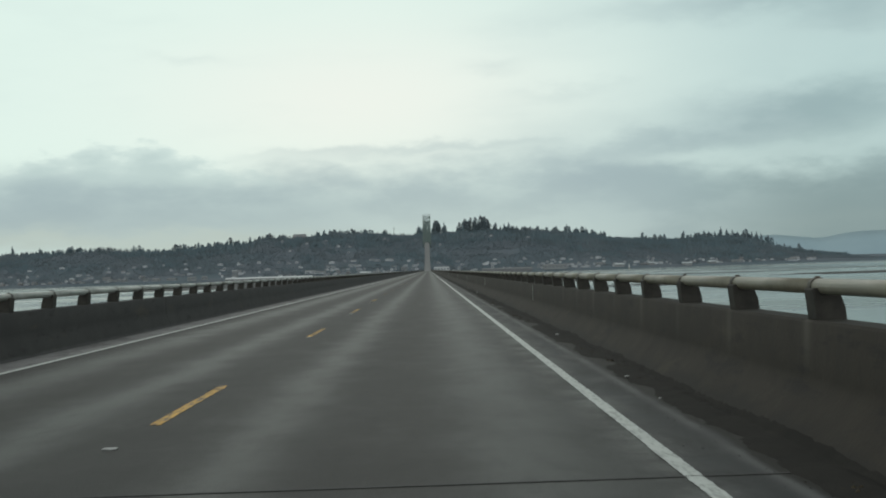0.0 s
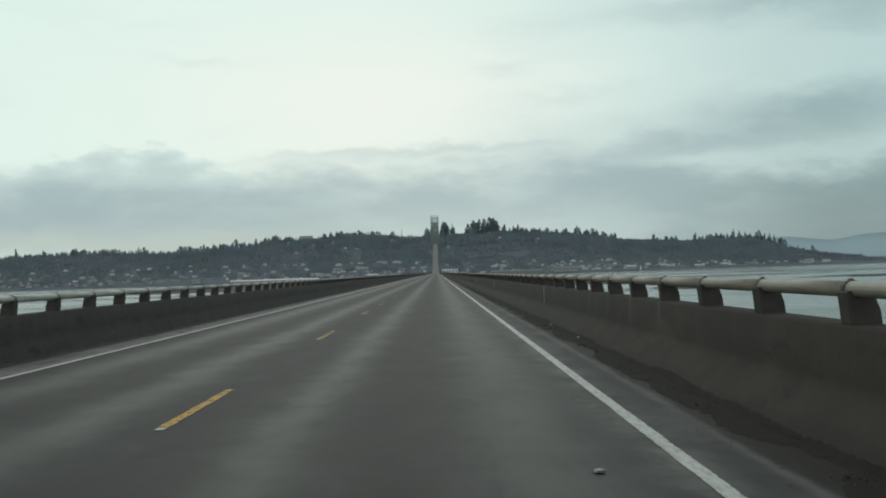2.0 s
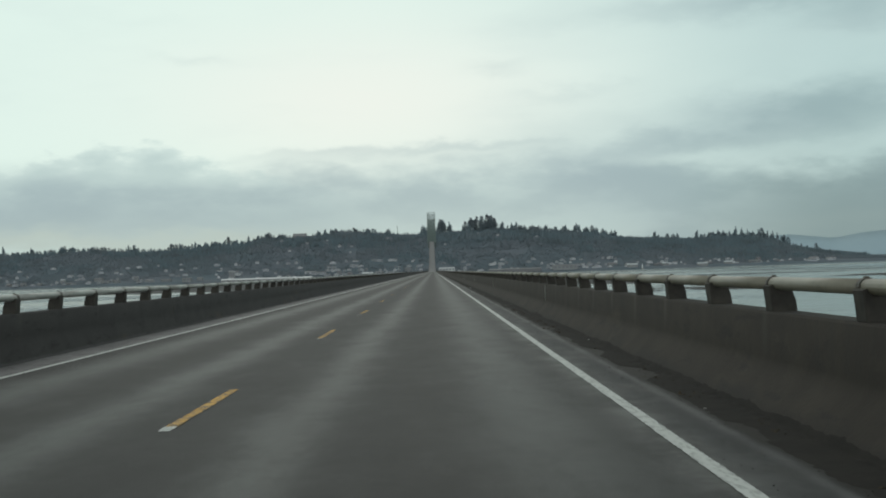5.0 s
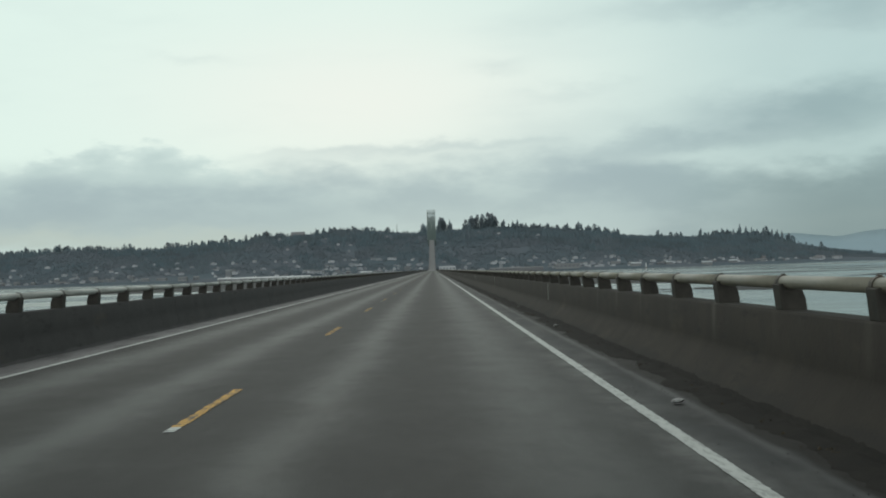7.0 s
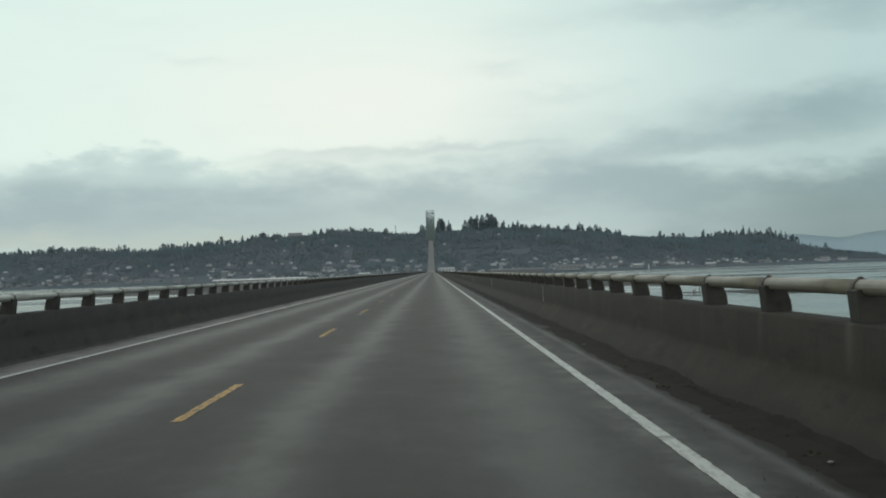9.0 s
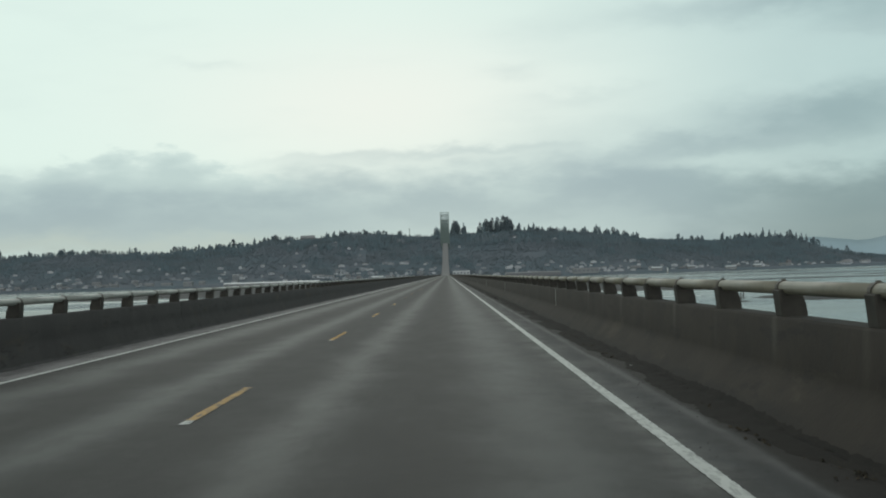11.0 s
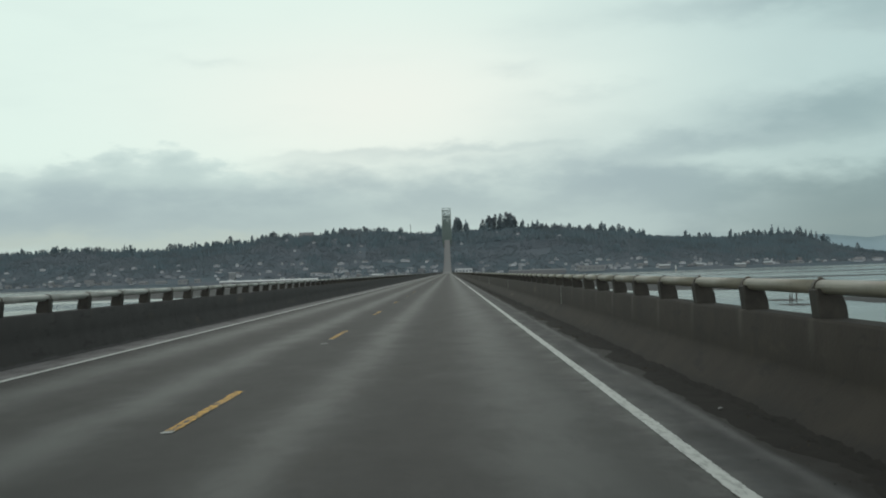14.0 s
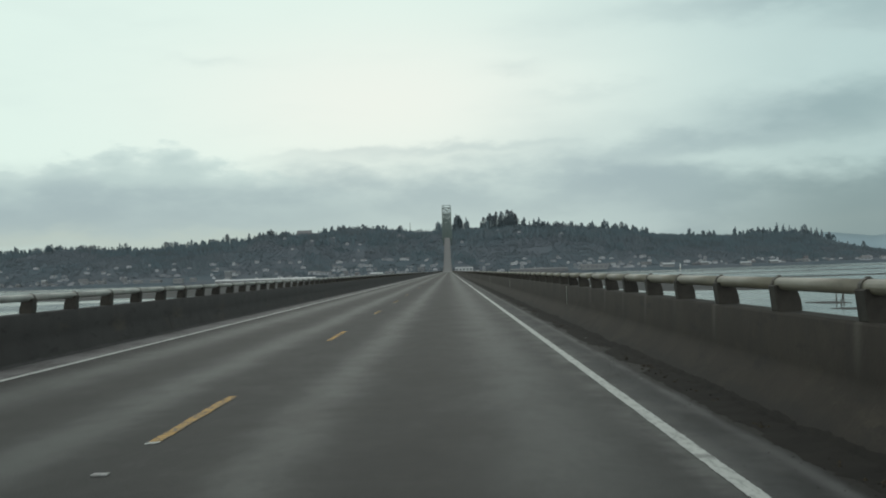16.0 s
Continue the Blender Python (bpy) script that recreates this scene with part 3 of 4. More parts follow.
# grit scattered along the edge of the dirt
rnd = random.Random(9)
verts, faces = [], []
for i in range(9000):
    yy = -12 + 470 * rnd.random()
    xx = WALL_R - TOE - 0.02 - abs(rnd.gauss(0.0, 0.34))
    if xx < LINE_R + 0.1:
        continue
    q, b0 = rnd.uniform(0.003, 0.008), len(verts)
    for dx1, dy1, dz1 in ((1, 0, 0), (-0.6, 0.9, 0), (-0.5, -0.9, 0), (0, 0, 0.8)):
        verts.append((xx + dx1 * q * rnd.uniform(0.7, 1.3), yy + dy1 * q * rnd.uniform(0.7, 1.3), 0.004 + dz1 * q))
    faces += [(b0, b0 + 1, b0 + 3), (b0 + 1, b0 + 2, b0 + 3), (b0 + 2, b0, b0 + 3)]
tagged(new("gutter_grit", mesh_of("gutter_grit", verts, faces, DEBRIS)), "loose dark grit strewn over the road shoulder", "grit", kind="stuff")

# matted leaves and moss caught in the dirt, in ragged low clumps
rnd = random.Random(33)
verts, faces = [], []
for i in range(420):
    yc = -8 + 470 * rnd.random()
    xc = WALL_R - TOE - 0.05 - 0.24 * rnd.random() * (0.5 + noise.noise((yc * 0.3, 2.0, 5.0)))
    spread = rnd.uniform(0.04, 0.13)
    for k in range(rnd.randrange(5, 13)):
        xx, yy, q, b0 = xc + rnd.gauss(0, spread * 0.45), yc + rnd.gauss(0, spread * 1.6), rnd.uniform(0.010, 0.028), len(verts)
        turn, lift = rnd.uniform(0, 6.28), rnd.uniform(0.3, 0.9)
        for a, r, h in ((0.0, 1.0, 0.0), (1.4, 0.6, 0.25), (3.1, 1.1, 0.0), (4.6, 0.7, 0.2)):
            verts.append((xx + q * r * math.cos(a + turn), yy + q * r * math.sin(a + turn), 0.004 + q * h))
        verts.append((xx, yy, 0.006 + q * lift))
        faces += [(b0 + j, b0 + (j + 1) % 4, b0 + 4) for j in range(4)]
tagged(new("gutter_leaves", mesh_of("gutter_leaves", verts, faces, LEAVES)), "matted brown leaves and moss caught in the gutter dirt", "leaf litter", kind="stuff")

# loose bits in the gutter
rnd = random.Random(4)
bits = []
for i in range(3):
    bm = bmesh.new()
    bmesh.ops.create_icosphere(bm, subdivisions=1, radius=0.5)
    for v in bm.verts:
        v.co = Vector((v.co.x * rnd.uniform(0.7, 1.3), v.co.y * rnd.uniform(0.7, 1.5), v.co.z * 0.45 + 0.2))
    bits.append(bm_mesh("litter", bm, LITTER if i else DEBRIS))
SCRAPS = ((4.26, 197.83, 0.09), (4.42, 112.64, 0.05), (4.29, 24.0, 0.06), (4.42, 59.3, 0.09), (4.42, 77.35, 0.05), (4.42, 72.76, 0.06), (3.06, 60.36, 0.07), (0.26, 115.28, 0.04),
          (4.25, 325.22, 0.12), (3.95, 185.28, 0.10))
for i in range(64):
    s = rnd.choice((0.02, 0.025, 0.03, 0.04)) * rnd.uniform(0.7, 1.3)
    x, y = rnd.uniform(3.95, 4.4), rnd.uniform(0, 520)
    if i < len(SCRAPS):
        x, y, s = SCRAPS[i]
    ob = tagged(new("litter", bits[1 + i % 2 if i < 8 else rnd.randrange(3)]), "small pale scrap of litter in the gutter dirt" if x > 3.9 else "small pale scrap of litter on the asphalt", "litter", "gutter litter")
    lift = 0.0 if x < 3.9 else 0.012 + 0.04 * max(0.0, x - 4.15)
    ob.matrix_basis = Matrix.Translation((x, y, lift)) @ pose(0, 0, 0, 0, 0, rnd.uniform(0, 360)) @ Matrix.Scale(s, 4)

# ---------------------------------------------------------------- parapets and railings
for side, x0, nm in ((1, WALL_R, "parapet_right"), (-1, WALL_L, "parapet_left")):
    wall = tagged(new(nm), "dark weathered concrete bridge parapet, stained and streaked", "parapet", kind="structure")
    o = x0 + side * WALL_T
    toe = TOE if side > 0 else TOE_L
    b = 0.018
    top = WALL_H[side]
    # low kerb, straight sloping foot, then a nearly upright face
    section = [(x0 - side * toe, -0.55), (o + side * 0.10, -0.55), (o + side * 0.02, top - b), (o + side * 0.002, top), (x0 + side * b, top), (x0, top - b)]
    section += [(x0 - side * toe * u, z) for z, u in zip(FOOT_Z[::-1], FOOT_X[::-1])]
    if side < 0:
        section = section[::-1]
    verts, faces = sweep(section, [0.006, SPAN / 4, SPAN / 2, SPAN * 3 / 4, SPAN - 0.006])
    caps, k = faces[-2:], len(verts)
    faces = faces[:-2] + [tuple(k + i for i in range(len(c)))[::1] if c is caps[0] else tuple(k + len(c) + i for i in range(len(c))) for c in caps]
    verts = verts + [verts[i] for c in caps for i in c]
    panel = mesh_of("panel", verts, faces, WALL if side > 0 else WALL_GREY)
    for pgon in panel.polygons:
        pgon.use_smooth = len(pgon.vertices) == 4 and pgon.center.z < 0.6 and abs(pgon.normal.x) > 0.2 and pgon.center.z > -0.2
    strip = [(0.0, top - 0.02), (0.0, 0.345)]
    strip = strip + [(x - side * 0.008, z) for x, z in strip[::-1]]
    plate = mesh_of("joint_plate", *sweep(strip, [-0.034, 0.034]), PLATE)
    y = JOINT_Y - 4 * SPAN
    while y < Y_FLAT:
        part("panel", panel, wall, Matrix.Translation((0, y, 0)))
        if -30 < y < 900 and side > 0:
            part("joint_plate", plate, wall, Matrix.Translation((x0 - side * 0.016, y + 0.02, 0)), "pale steel joint cover plate")
        y += SPAN

for side, zr, label in ((1, 1.007, "weathered beige tube railing on concrete posts"), (-1, 0.995, "weathered grey tube railing on concrete posts")):
    railing = tagged(new("bridge_railing"), label, "railing", "bridge railings")
    R = 0.052
    top = WALL_H[side]
    shift = 0.0 if side > 0 else 0.03
    zc = zr - R
    face = WALL_R + 0.02 if side > 0 else WALL_L - 0.02
    # concrete post: upright on the road side, flaring outward to its foot
    bm = bmesh.new()
    prof = [(0.0, top - 0.004), (side * 0.200, top - 0.004), (side * 0.185, top + 0.09), (side * 0.150, zc - 0.01), (side * -0.022, zc - 0.01)]
    lo = [bm.verts.new((x, -0.19, z)) for x, z in prof]
    hi = [bm.verts.new((x, 0.0, z)) for x, z in prof]
    bm.faces.new(lo), bm.faces.new(hi[::-1])
    for j in range(5):
        bm.faces.new((lo[j], hi[j], hi[(j + 1) % 5], lo[(j + 1) % 5]))
    bmesh.ops.bevel(bm, geom=[e for e in bm.edges if abs(e.verts[0].co.y - e.verts[1].co.y) > 0.1 or abs(e.verts[0].co.z - e.verts[1].co.z) > 0.05], offset=0.010, segments=1, affect="EDGES")
    post = bm_mesh("post", bm, POSTM)
    # tube and clamp sections along y
    ring = [(math.cos(a) * R * 1.05, math.sin(a) * R) for a in [2 * math.pi * k / 14 for k in range(14)]]
    tube = mesh_of("rail", *sweep(ring, [0.012, POST - 0.012]), RAIL if side > 0 else RAIL_GREY, False)
    for pgon in tube.polygons:
        pgon.use_smooth = len(pgon.vertices) == 4
    bm = bmesh.new()
    rr = [(math.cos(a) * (R * 1.05 + 0.008), math.sin(a) * (R + 0.008)) for a in [2 * math.pi * k / 14 for k in range(14)]]
    v, f = sweep(rr, [-0.028, -0.022, 0.022, 0.028])
    vs = [bm.verts.new(p) for p in v]
    for q in f:
        bm.faces.new([vs[i] for i in q])
    clamp = bm_mesh("clamp", bm, CLAMP)
    bm = bmesh.new()
    bm_box(bm, (-0.014, -0.018, R + 0.004), (0.014, 0.018, R + 0.016), 0.003)
    bolt = bm_mesh("bolt", bm, CLAMP)
    xc = face + side * 0.062
    far_posts, far_faces = [], []
    for k in range(-38, 706):
        yk = POST_Y + shift + POST * k
        if yk > Y_FLAT:
            break
        if -20 <= k < 280:
            part("post", post, railing, Matrix.Translation((face, yk, 0)))
            part("bolt", bolt, part("clamp", clamp, railing, Matrix.Translation((xc, yk - 0.03, zc)), "dark rusty rail clamp" if k == -20 else ""))
            part("rail", tube, railing, Matrix.Translation((xc, yk - 0.03, zc)))
        else:
            base = len(far_posts)
            for yy in (yk - 0.19, yk):
                far_posts += [(face + x, yy, z) for x, z in prof]
            far_faces += [tuple(base + i for i in (0, 1, 2, 3, 4)), tuple(base + 5 + i for i in (4, 3, 2, 1, 0))]
            far_faces += [(base + j, base + 5 + j, base + 5 + (j + 1) % 5, base + (j + 1) % 5) for j in range(5)]
    tagged(part("far_posts", mesh_of("far_posts", far_posts, far_faces, POSTM), railing), kind="stuff")
    for nm, a, b in (("far_rail", POST_Y + POST * 280, Y_FLAT), ("rear_rail", POST_Y - POST * 38, POST_Y - POST * 20 - 0.03)):
        v, f = sweep(ring, [a, b])
        me = mesh_of(nm, [(p[0] + xc, p[1], p[2] + zc) for p in v], f, RAIL if side > 0 else RAIL_GREY)
        part(nm, me, railing)


# ---------------------------------------------------------------- trestle bents under the level deck
def make_bent(height, wide):
    bm = bmesh.new()
    bm_box(bm, (-wide, -0.6, -1.5), (wide, 0.6, -0.55), 0.05)
    cap = bm_mesh("cap", bm, SLAB)
    bm = bmesh.new()
    bmesh.ops.create_cone(bm, cap_ends=True, segments=12, radius1=0.42, radius2=0.42, depth=height, matrix=Matrix.Translation((0, 0, -1.5 - height / 2)))
    return cap, bm_mesh("pile", bm, SLAB)


cap, pile = make_bent(-WATER + 1.0, 4.7)
y = JOINT_Y - 2 * SPAN
while y < Y_FLAT:
    bent = tagged(new("trestle_bent"), "plain concrete pile bent standing in the river", "bridge pier", "trestle bents")
    bent.matrix_basis = Matrix.Translation((0.32, y, 0))
    part("cap", cap, bent)
    for x in (-3.6, 0.0, 3.6):
        part("pile", pile, bent, Matrix.Translation((x, 0, 0)))
    y += SPAN

# tall piers under the climbing deck
for k in range(15):
    y = Y_FLAT + 60 + k * 62
    top = deck_z(y) - 1.6
    pier = tagged(new("bridge_pier"), "tall grey concrete pier of the climbing approach", "bridge pier", "approach piers")
    pier.matrix_basis = Matrix.Translation((0.32, y, WATER))
    bm = bmesh.new()
    bm_box(bm, (-4.1, -0.9, top - WATER - 1.6), (4.1, 0.9, top - WATER), 0.08)
    part("cap", bm_mesh("cap", bm, SLAB), pier)
    bm = bmesh.new()
    bm_box(bm, (-0.8, -0.8, -1.0), (0.8, 0.8, top - WATER - 1.6), 0.1)
    shaft = bm_mesh("shaft", bm, SLAB)
    for x in (-3.2, 3.2):
        part("shaft", shaft, pier, Matrix.Translation((x, 0, 0)))


# ---------------------------------------------------------------- steel through-truss of the main span
def chord_height(u):
    """Height of the top chord over the deck along the truss, 0 to 1; two peaks over the main piers."""
    return 19 + 44 * math.exp(-((u - 0.24) / 0.10) ** 2) + 44 * math.exp(-((u - 0.76) / 0.10) ** 2)


truss = tagged(new("steel_truss"), "grey-green steel cantilever truss over the climbing road", "bridge truss")
truss.matrix_basis = Matrix.Translation((0.32, Y_TRUSS, RISE))
HALF, PANELS, LONG = 7.9, 30, 640.0
for side in (-1, 1):
    for k in range(PANELS):
        a, b = k / PANELS, (k + 1) / PANELS
        bm = bmesh.new()
        bm_bar(bm, (side * HALF, a * LONG, chord_height(a)), (side * HALF, b * LONG, chord_height(b)), 0.9)
        part("top_chord", bm_mesh("top_chord", bm, STEEL), truss)
    bm = bmesh.new()
    bm_bar(bm, (side * HALF, 0, -1.2), (side * HALF, LONG, -1.2), 1.0)
    part("bottom_chord", bm_mesh("bottom_chord", bm, STEEL), truss)
    for k in range(PANELS):
        a, b = k / PANELS, (k + 1) / PANELS
        bm = bmesh.new()
        if k % 2:
            bm_bar(bm, (side * HALF, a * LONG, -1.2), (side * HALF, b * LONG, chord_height(b)), 0.6)
        else:
            bm_bar(bm, (side * HALF, a * LONG, chord_height(a)), (side * HALF, b * LONG, -1.2), 0.6)
        part("diagonal", bm_mesh("diagonal", bm, STEEL), truss)
for k in range(PANELS + 1):
    u = k / PANELS
    hgt = chord_height(u)
    bm = bmesh.new()
    for side in (-1, 1):
        bm_bar(bm, (side * HALF, u * LONG, -1.2), (side * HALF, u * LONG, hgt), 0.75)
    bm_bar(bm, (-HALF, u * LONG, hgt), (HALF, u * LONG, hgt), 0.8)
    z = hgt
    while z > 14:
        low = max(z - 8.5, 9.0)
        bm_bar(bm, (-HALF, u * LONG, z), (HALF, u * LONG, low), 0.55)
        bm_bar(bm, (HALF, u * LONG, z), (-HALF, u * LONG, low), 0.55)
        bm_bar(bm, (-HALF, u * LONG, low), (HALF, u * LONG, low), 0.6)
        z = low
    part("sway_frame", bm_mesh("sway_frame", bm, STEEL), truss)
for u in (0.0, 0.24, 0.76, 1.0):
    bm = bmesh.new()
    for side in (-1, 1):
        bm_box(bm, (side * 3.1 - 1.1, u * LONG - 3, WATER - RISE - 2), (side * 3.1 + 1.1, u * LONG + 3, -1.7), 0.2)
    bm_box(bm, (-4.1, u * LONG - 2.4, -9), (4.1, u * LONG + 2.4, -5), 0.2)
    part("main_pier", bm_mesh("main_pier", bm, SLAB), truss)

# ---------------------------------------------------------------- far shore: town hill, woods, houses
RIDGE_X = (-2600, -1297, -1040, -750, -595, -475, -340, -185, -30, 60, 165, 215, 330, 450, 530, 640, 740, 850, 985, 1050, 1110, 1200, 1300, 3200)
RIDGE_Z = (70, 80, 90, 81, 101, 110, 118, 117, 109, 112, 124, 118, 110, 103, 87, 78, 70, 77, 74, 56, 37, 21, 5, 3)


def shore_y(x):
    return 3050 + 40 * noise.noise((x * 0.002, 0.0, 3.0)) + max(0.0, x - 500) * 0.36 + max(0.0, -x - 700) * 0.05


def ridge_y(x):
    return shore_y(x) + 560


def land(x, y):
    """Height of the far shore's ground."""
    s, r = shore_y(x), ridge_y(x)
    top = float(np.interp(x, RIDGE_X, RIDGE_Z))
    u = (y - s) / (r - s)
    if u <= 0:
        return WATER - 3 + 3.5 * max(-1.0, u * 12)
    foot = WATER + 0.5 + 7 * min(1.0, u * 25)
    if u < 1:
        v = max(0.0, (u - 0.10) / 0.90)
        z = foot + (top - foot) * (0.55 * v + 0.45 * v * v * (3 - 2 * v))
    else:
        z = top - (top + 5) * min(1.0, (u - 1) / 1.6) ** 1.5 * 0.5
    amp = min(1.0, max(0.0, (u - 0.1) * 4)) * (0.35 + 0.65 * min(1.0, top / 100))
    return z + amp * (9 * noise.noise((x * 0.006, y * 0.006, 0)) + 4 * noise.noise((x * 0.02, y * 0.02, 5)))


nx, ny = 190, 56
verts, faces = [], []
for j in range(ny + 1):
    for i in range(nx + 1):
        x = -2500 + 5600 * i / nx
        yy = shore_y(x) - 60 + (1500) * (j / ny) ** 1.25
        verts.append((x, yy, land(x, yy)))
for j in range(ny):
    for i in range(nx):
        a = j * (nx + 1) + i
        faces.append((a, a + 1, a + nx + 2, a + nx + 1))
tagged(new("ground_far_shore", mesh_of("far_shore", verts, faces, HILL, True)), "winter hillside above the river town, tinted blue-grey for haze", "hillside", kind="structure")

# distant range beyond the river mouth; its blue is haze put into the colour
verts, faces = [], []
cnt = 90
for i in range(cnt + 1):
    x = 700 + 3600 * i / cnt
    crest = float(np.interp(x, (700, 1200, 1410, 1590, 1660, 1760, 1900, 2400, 4300), (30, 92, 100, 80, 90, 103, 106, 110, 80))) + 3 * noise.noise((x * 0.012, 0, 8))
    verts += [(x, 4650, WATER - 1), (x, 4760, crest * 0.55), (x, 4830, crest), (x, 4900, WATER - 1)]
for i in range(cnt):
    for j in range(3):
        a = 4 * i + j
        faces.append((a, a + 4, a + 5, a + 1))
tagged(new("backdrop_range", mesh_of("range", verts, faces, FARHILL, True)), "distant mountain range beyond the river, haze painted as blue-grey", "mountains", kind="structure")

# tidal mud between the channels
for nm, cx0, cy0, rx, ry in (("mudflat_west", -310, 2010, 240, 740), ("mudflat_east", 165, 1262, 74, 365), ("mudflat_near", 156, 738, 27, 46), ("mudflat_rill", 119, 764, 6, 11), ("mudflat_sliver", 110, 716, 5, 8), ("mudflat_bar", 720, 1510, 310, 62),
                             ("mudflat_shoal", 500, 1010, 200, 80), ("mudflat_point", 1150, 2750, 420, 50), ("mudflat_streak", 172, 880, 16, 62),
                             ("mudflat_spit", 205, 800, 14, 34), ("mudflat_reach", 330, 1330, 130, 38), ("mudflat_ledge", 470, 1790, 260, 46), ("mudflat_shore", 620, 2450, 330, 60)):
    verts, faces = [(cx0, cy0, WATER + 0.25)], []
    for k in range(96):
        a = 2 * math.pi * k / 96
        q = 1 + 0.28 * noise.noise((math.cos(a) * 2.2, math.sin(a) * 2.2, cx0 * 0.01)) + 0.12 * noise.noise((math.cos(a) * 9, math.sin(a) * 9, 4))
        verts.append((cx0 + rx * q * math.cos(a), cy0 + ry * q * math.sin(a), WATER + 0.03))
    faces = [(0, 1 + k, 1 + (k + 1) % 96) for k in range(96)]
    tagged(new(nm, mesh_of(nm, verts, faces, MUD)), "bare grey-brown tidal mudflat in the river", "mudflat", kind="structure")


# ---------------------------------------------------------------- trees
def crown_conifer(rng, tiers, sides, jag):
    """Unit-high conifer crown: ragged drooping whorls round a thin spire."""
    verts, faces = [], []
    lean = (rng.uniform(-0.02, 0.02), rng.uniform(-0.02, 0.02))
    for t in range(tiers):
        u = t / tiers
        z0 = 0.12 + 0.86 * u
        r = (0.24 * (1 - u) ** 0.6 + 0.02) * rng.uniform(0.62, 1.25)
        top = z0 + 1.5 / tiers
        tip = len(verts)
        verts.append((lean[0] * top, lean[1] * top, min(1.0, top)))
        turn = rng.uniform(0, 6.28)
        for k in range(sides):
            a = turn + 2 * math.pi * k / sides
            q = r * rng.uniform(1 - jag, 1 + jag)
            verts.append((q * math.cos(a), q * math.sin(a), z0 - 0.04 * rng.random()))
            b = a + math.pi / sides
            verts.append((q * 0.42 * math.cos(b), q * 0.42 * math.sin(b), z0 + 0.025))
        m = 2 * sides
        for k in range(m):
            faces.append((tip, tip + 1 + k, tip + 1 + (k + 1) % m))
    return verts, faces


def crown_broad(rng, clumps):
    """Unit-high open crown of many small clumps with gaps."""
    verts, faces = [], []
    for c in range(clumps):
        a, rr = rng.uniform(0, 6.28), 0.34 * math.sqrt(rng.random())
        z = 0.16 + 0.82 * rng.random() ** 0.85
        rr *= 1.12 - 0.80 * abs(z - 0.45) / 0.55
        ctr = (rr * math.cos(a), rr * math.sin(a), z)
        s = rng.uniform(0.022, 0.055)
        base = len(verts)
        for d in ((1, 0, 0), (-1, 0, 0), (0, 1, 0), (0, -1, 0), (0, 0, 1), (0, 0, -1)):
            verts.append(tuple(ctr[i] + d[i] * s * rng.uniform(0.6, 1.3) + rng.uniform(-0.02, 0.02) for i in range(3)))
        for f in ((0, 2, 4), (2, 1, 4), (1, 3, 4), (3, 0, 4), (2, 0, 5), (1, 2, 5), (3, 1, 5), (0, 3, 5)):
            faces.append(tuple(base + i for i in f))
    return verts, faces


def trunk_mesh(rng, limbs):
    bm = bmesh.new()
    bmesh.ops.create_cone(bm, cap_ends=True, segments=6, radius1=0.026, radius2=0.006, depth=0.93, matrix=Matrix.Translation((0, 0, 0.445)))
    for k in range(limbs):
        a, z = rng.uniform(0, 6.28), rng.uniform(0.28, 0.6)
        bm_bar(bm, (0, 0, z), (0.22 * math.cos(a), 0.22 * math.sin(a), z + 0.2), 0.014)
    return bm_mesh("trunk", bm, BARK)


rng = random.Random(11)
kinds = []
for k in range(5):
    crown = crown_conifer(rng, 9 + k % 3, 7, 0.40)
    kinds.append(("conifer_tree", trunk_mesh(rng, 0), mesh_of("crown", *crown, CONIFER), "conifer standing on the ridge, haze mixed into its blue-grey colour", crown))
for k in range(3):
    crown = crown_broad(rng, 170)
    kinds.append(("broad_tree", trunk_mesh(rng, 5), mesh_of("crown", *crown, (BROAD if k else CONIFER)), "open-crowned tree standing on the ridge", crown))


def plant(kind, x, y, height, wide):
    nm, trunk, crown, label, shape = kinds[kind]
    tree = tagged(new(nm), label, "tree", "ridge trees")
    tree.matrix_basis = Matrix.Translation((x, y, land(x, y) - 0.6)) @ pose(0, 0, 0, 0, 0, rng.uniform(0, 360)) @ Matrix.Diagonal((height * wide, height * wide, height, 1))
    part("trunk", trunk, tree)
    part("crown", crown, tree)


# plots kept clear for houses
TOWN = ((-1300, -620, 66, 0.04, 0.50), (-620, -330, 28, 0.06, 0.42), (-270, -25, 86, 0.06, 0.40), (20, 250, 28, 0.06, 0.32),
        (250, 520, 50, 0.08, 0.30), (520, 800, 26, 0.10, 0.30), (800, 1120, 12, 0.06, 0.18), (-560, 320, 14, 0.50, 0.85))
plots, cells = [], set()
for x0, x1, count, u0, u1 in TOWN:
    for k in range(count):
        x = rng.uniform(x0, x1)
        street = rng.choice((0.0, 0.22, 0.45, 0.7, 1.0)) + rng.uniform(-0.06, 0.06)
        y = shore_y(x) + (u0 + (u1 - u0) * min(1, max(0, street))) * 560
        plots.append((x, y))
        for i in (-1, 0, 1):
            for j in (-3, -2, -1, 0, 1):
                cells.add((int(x // 7) + i, int(y // 10) + j))

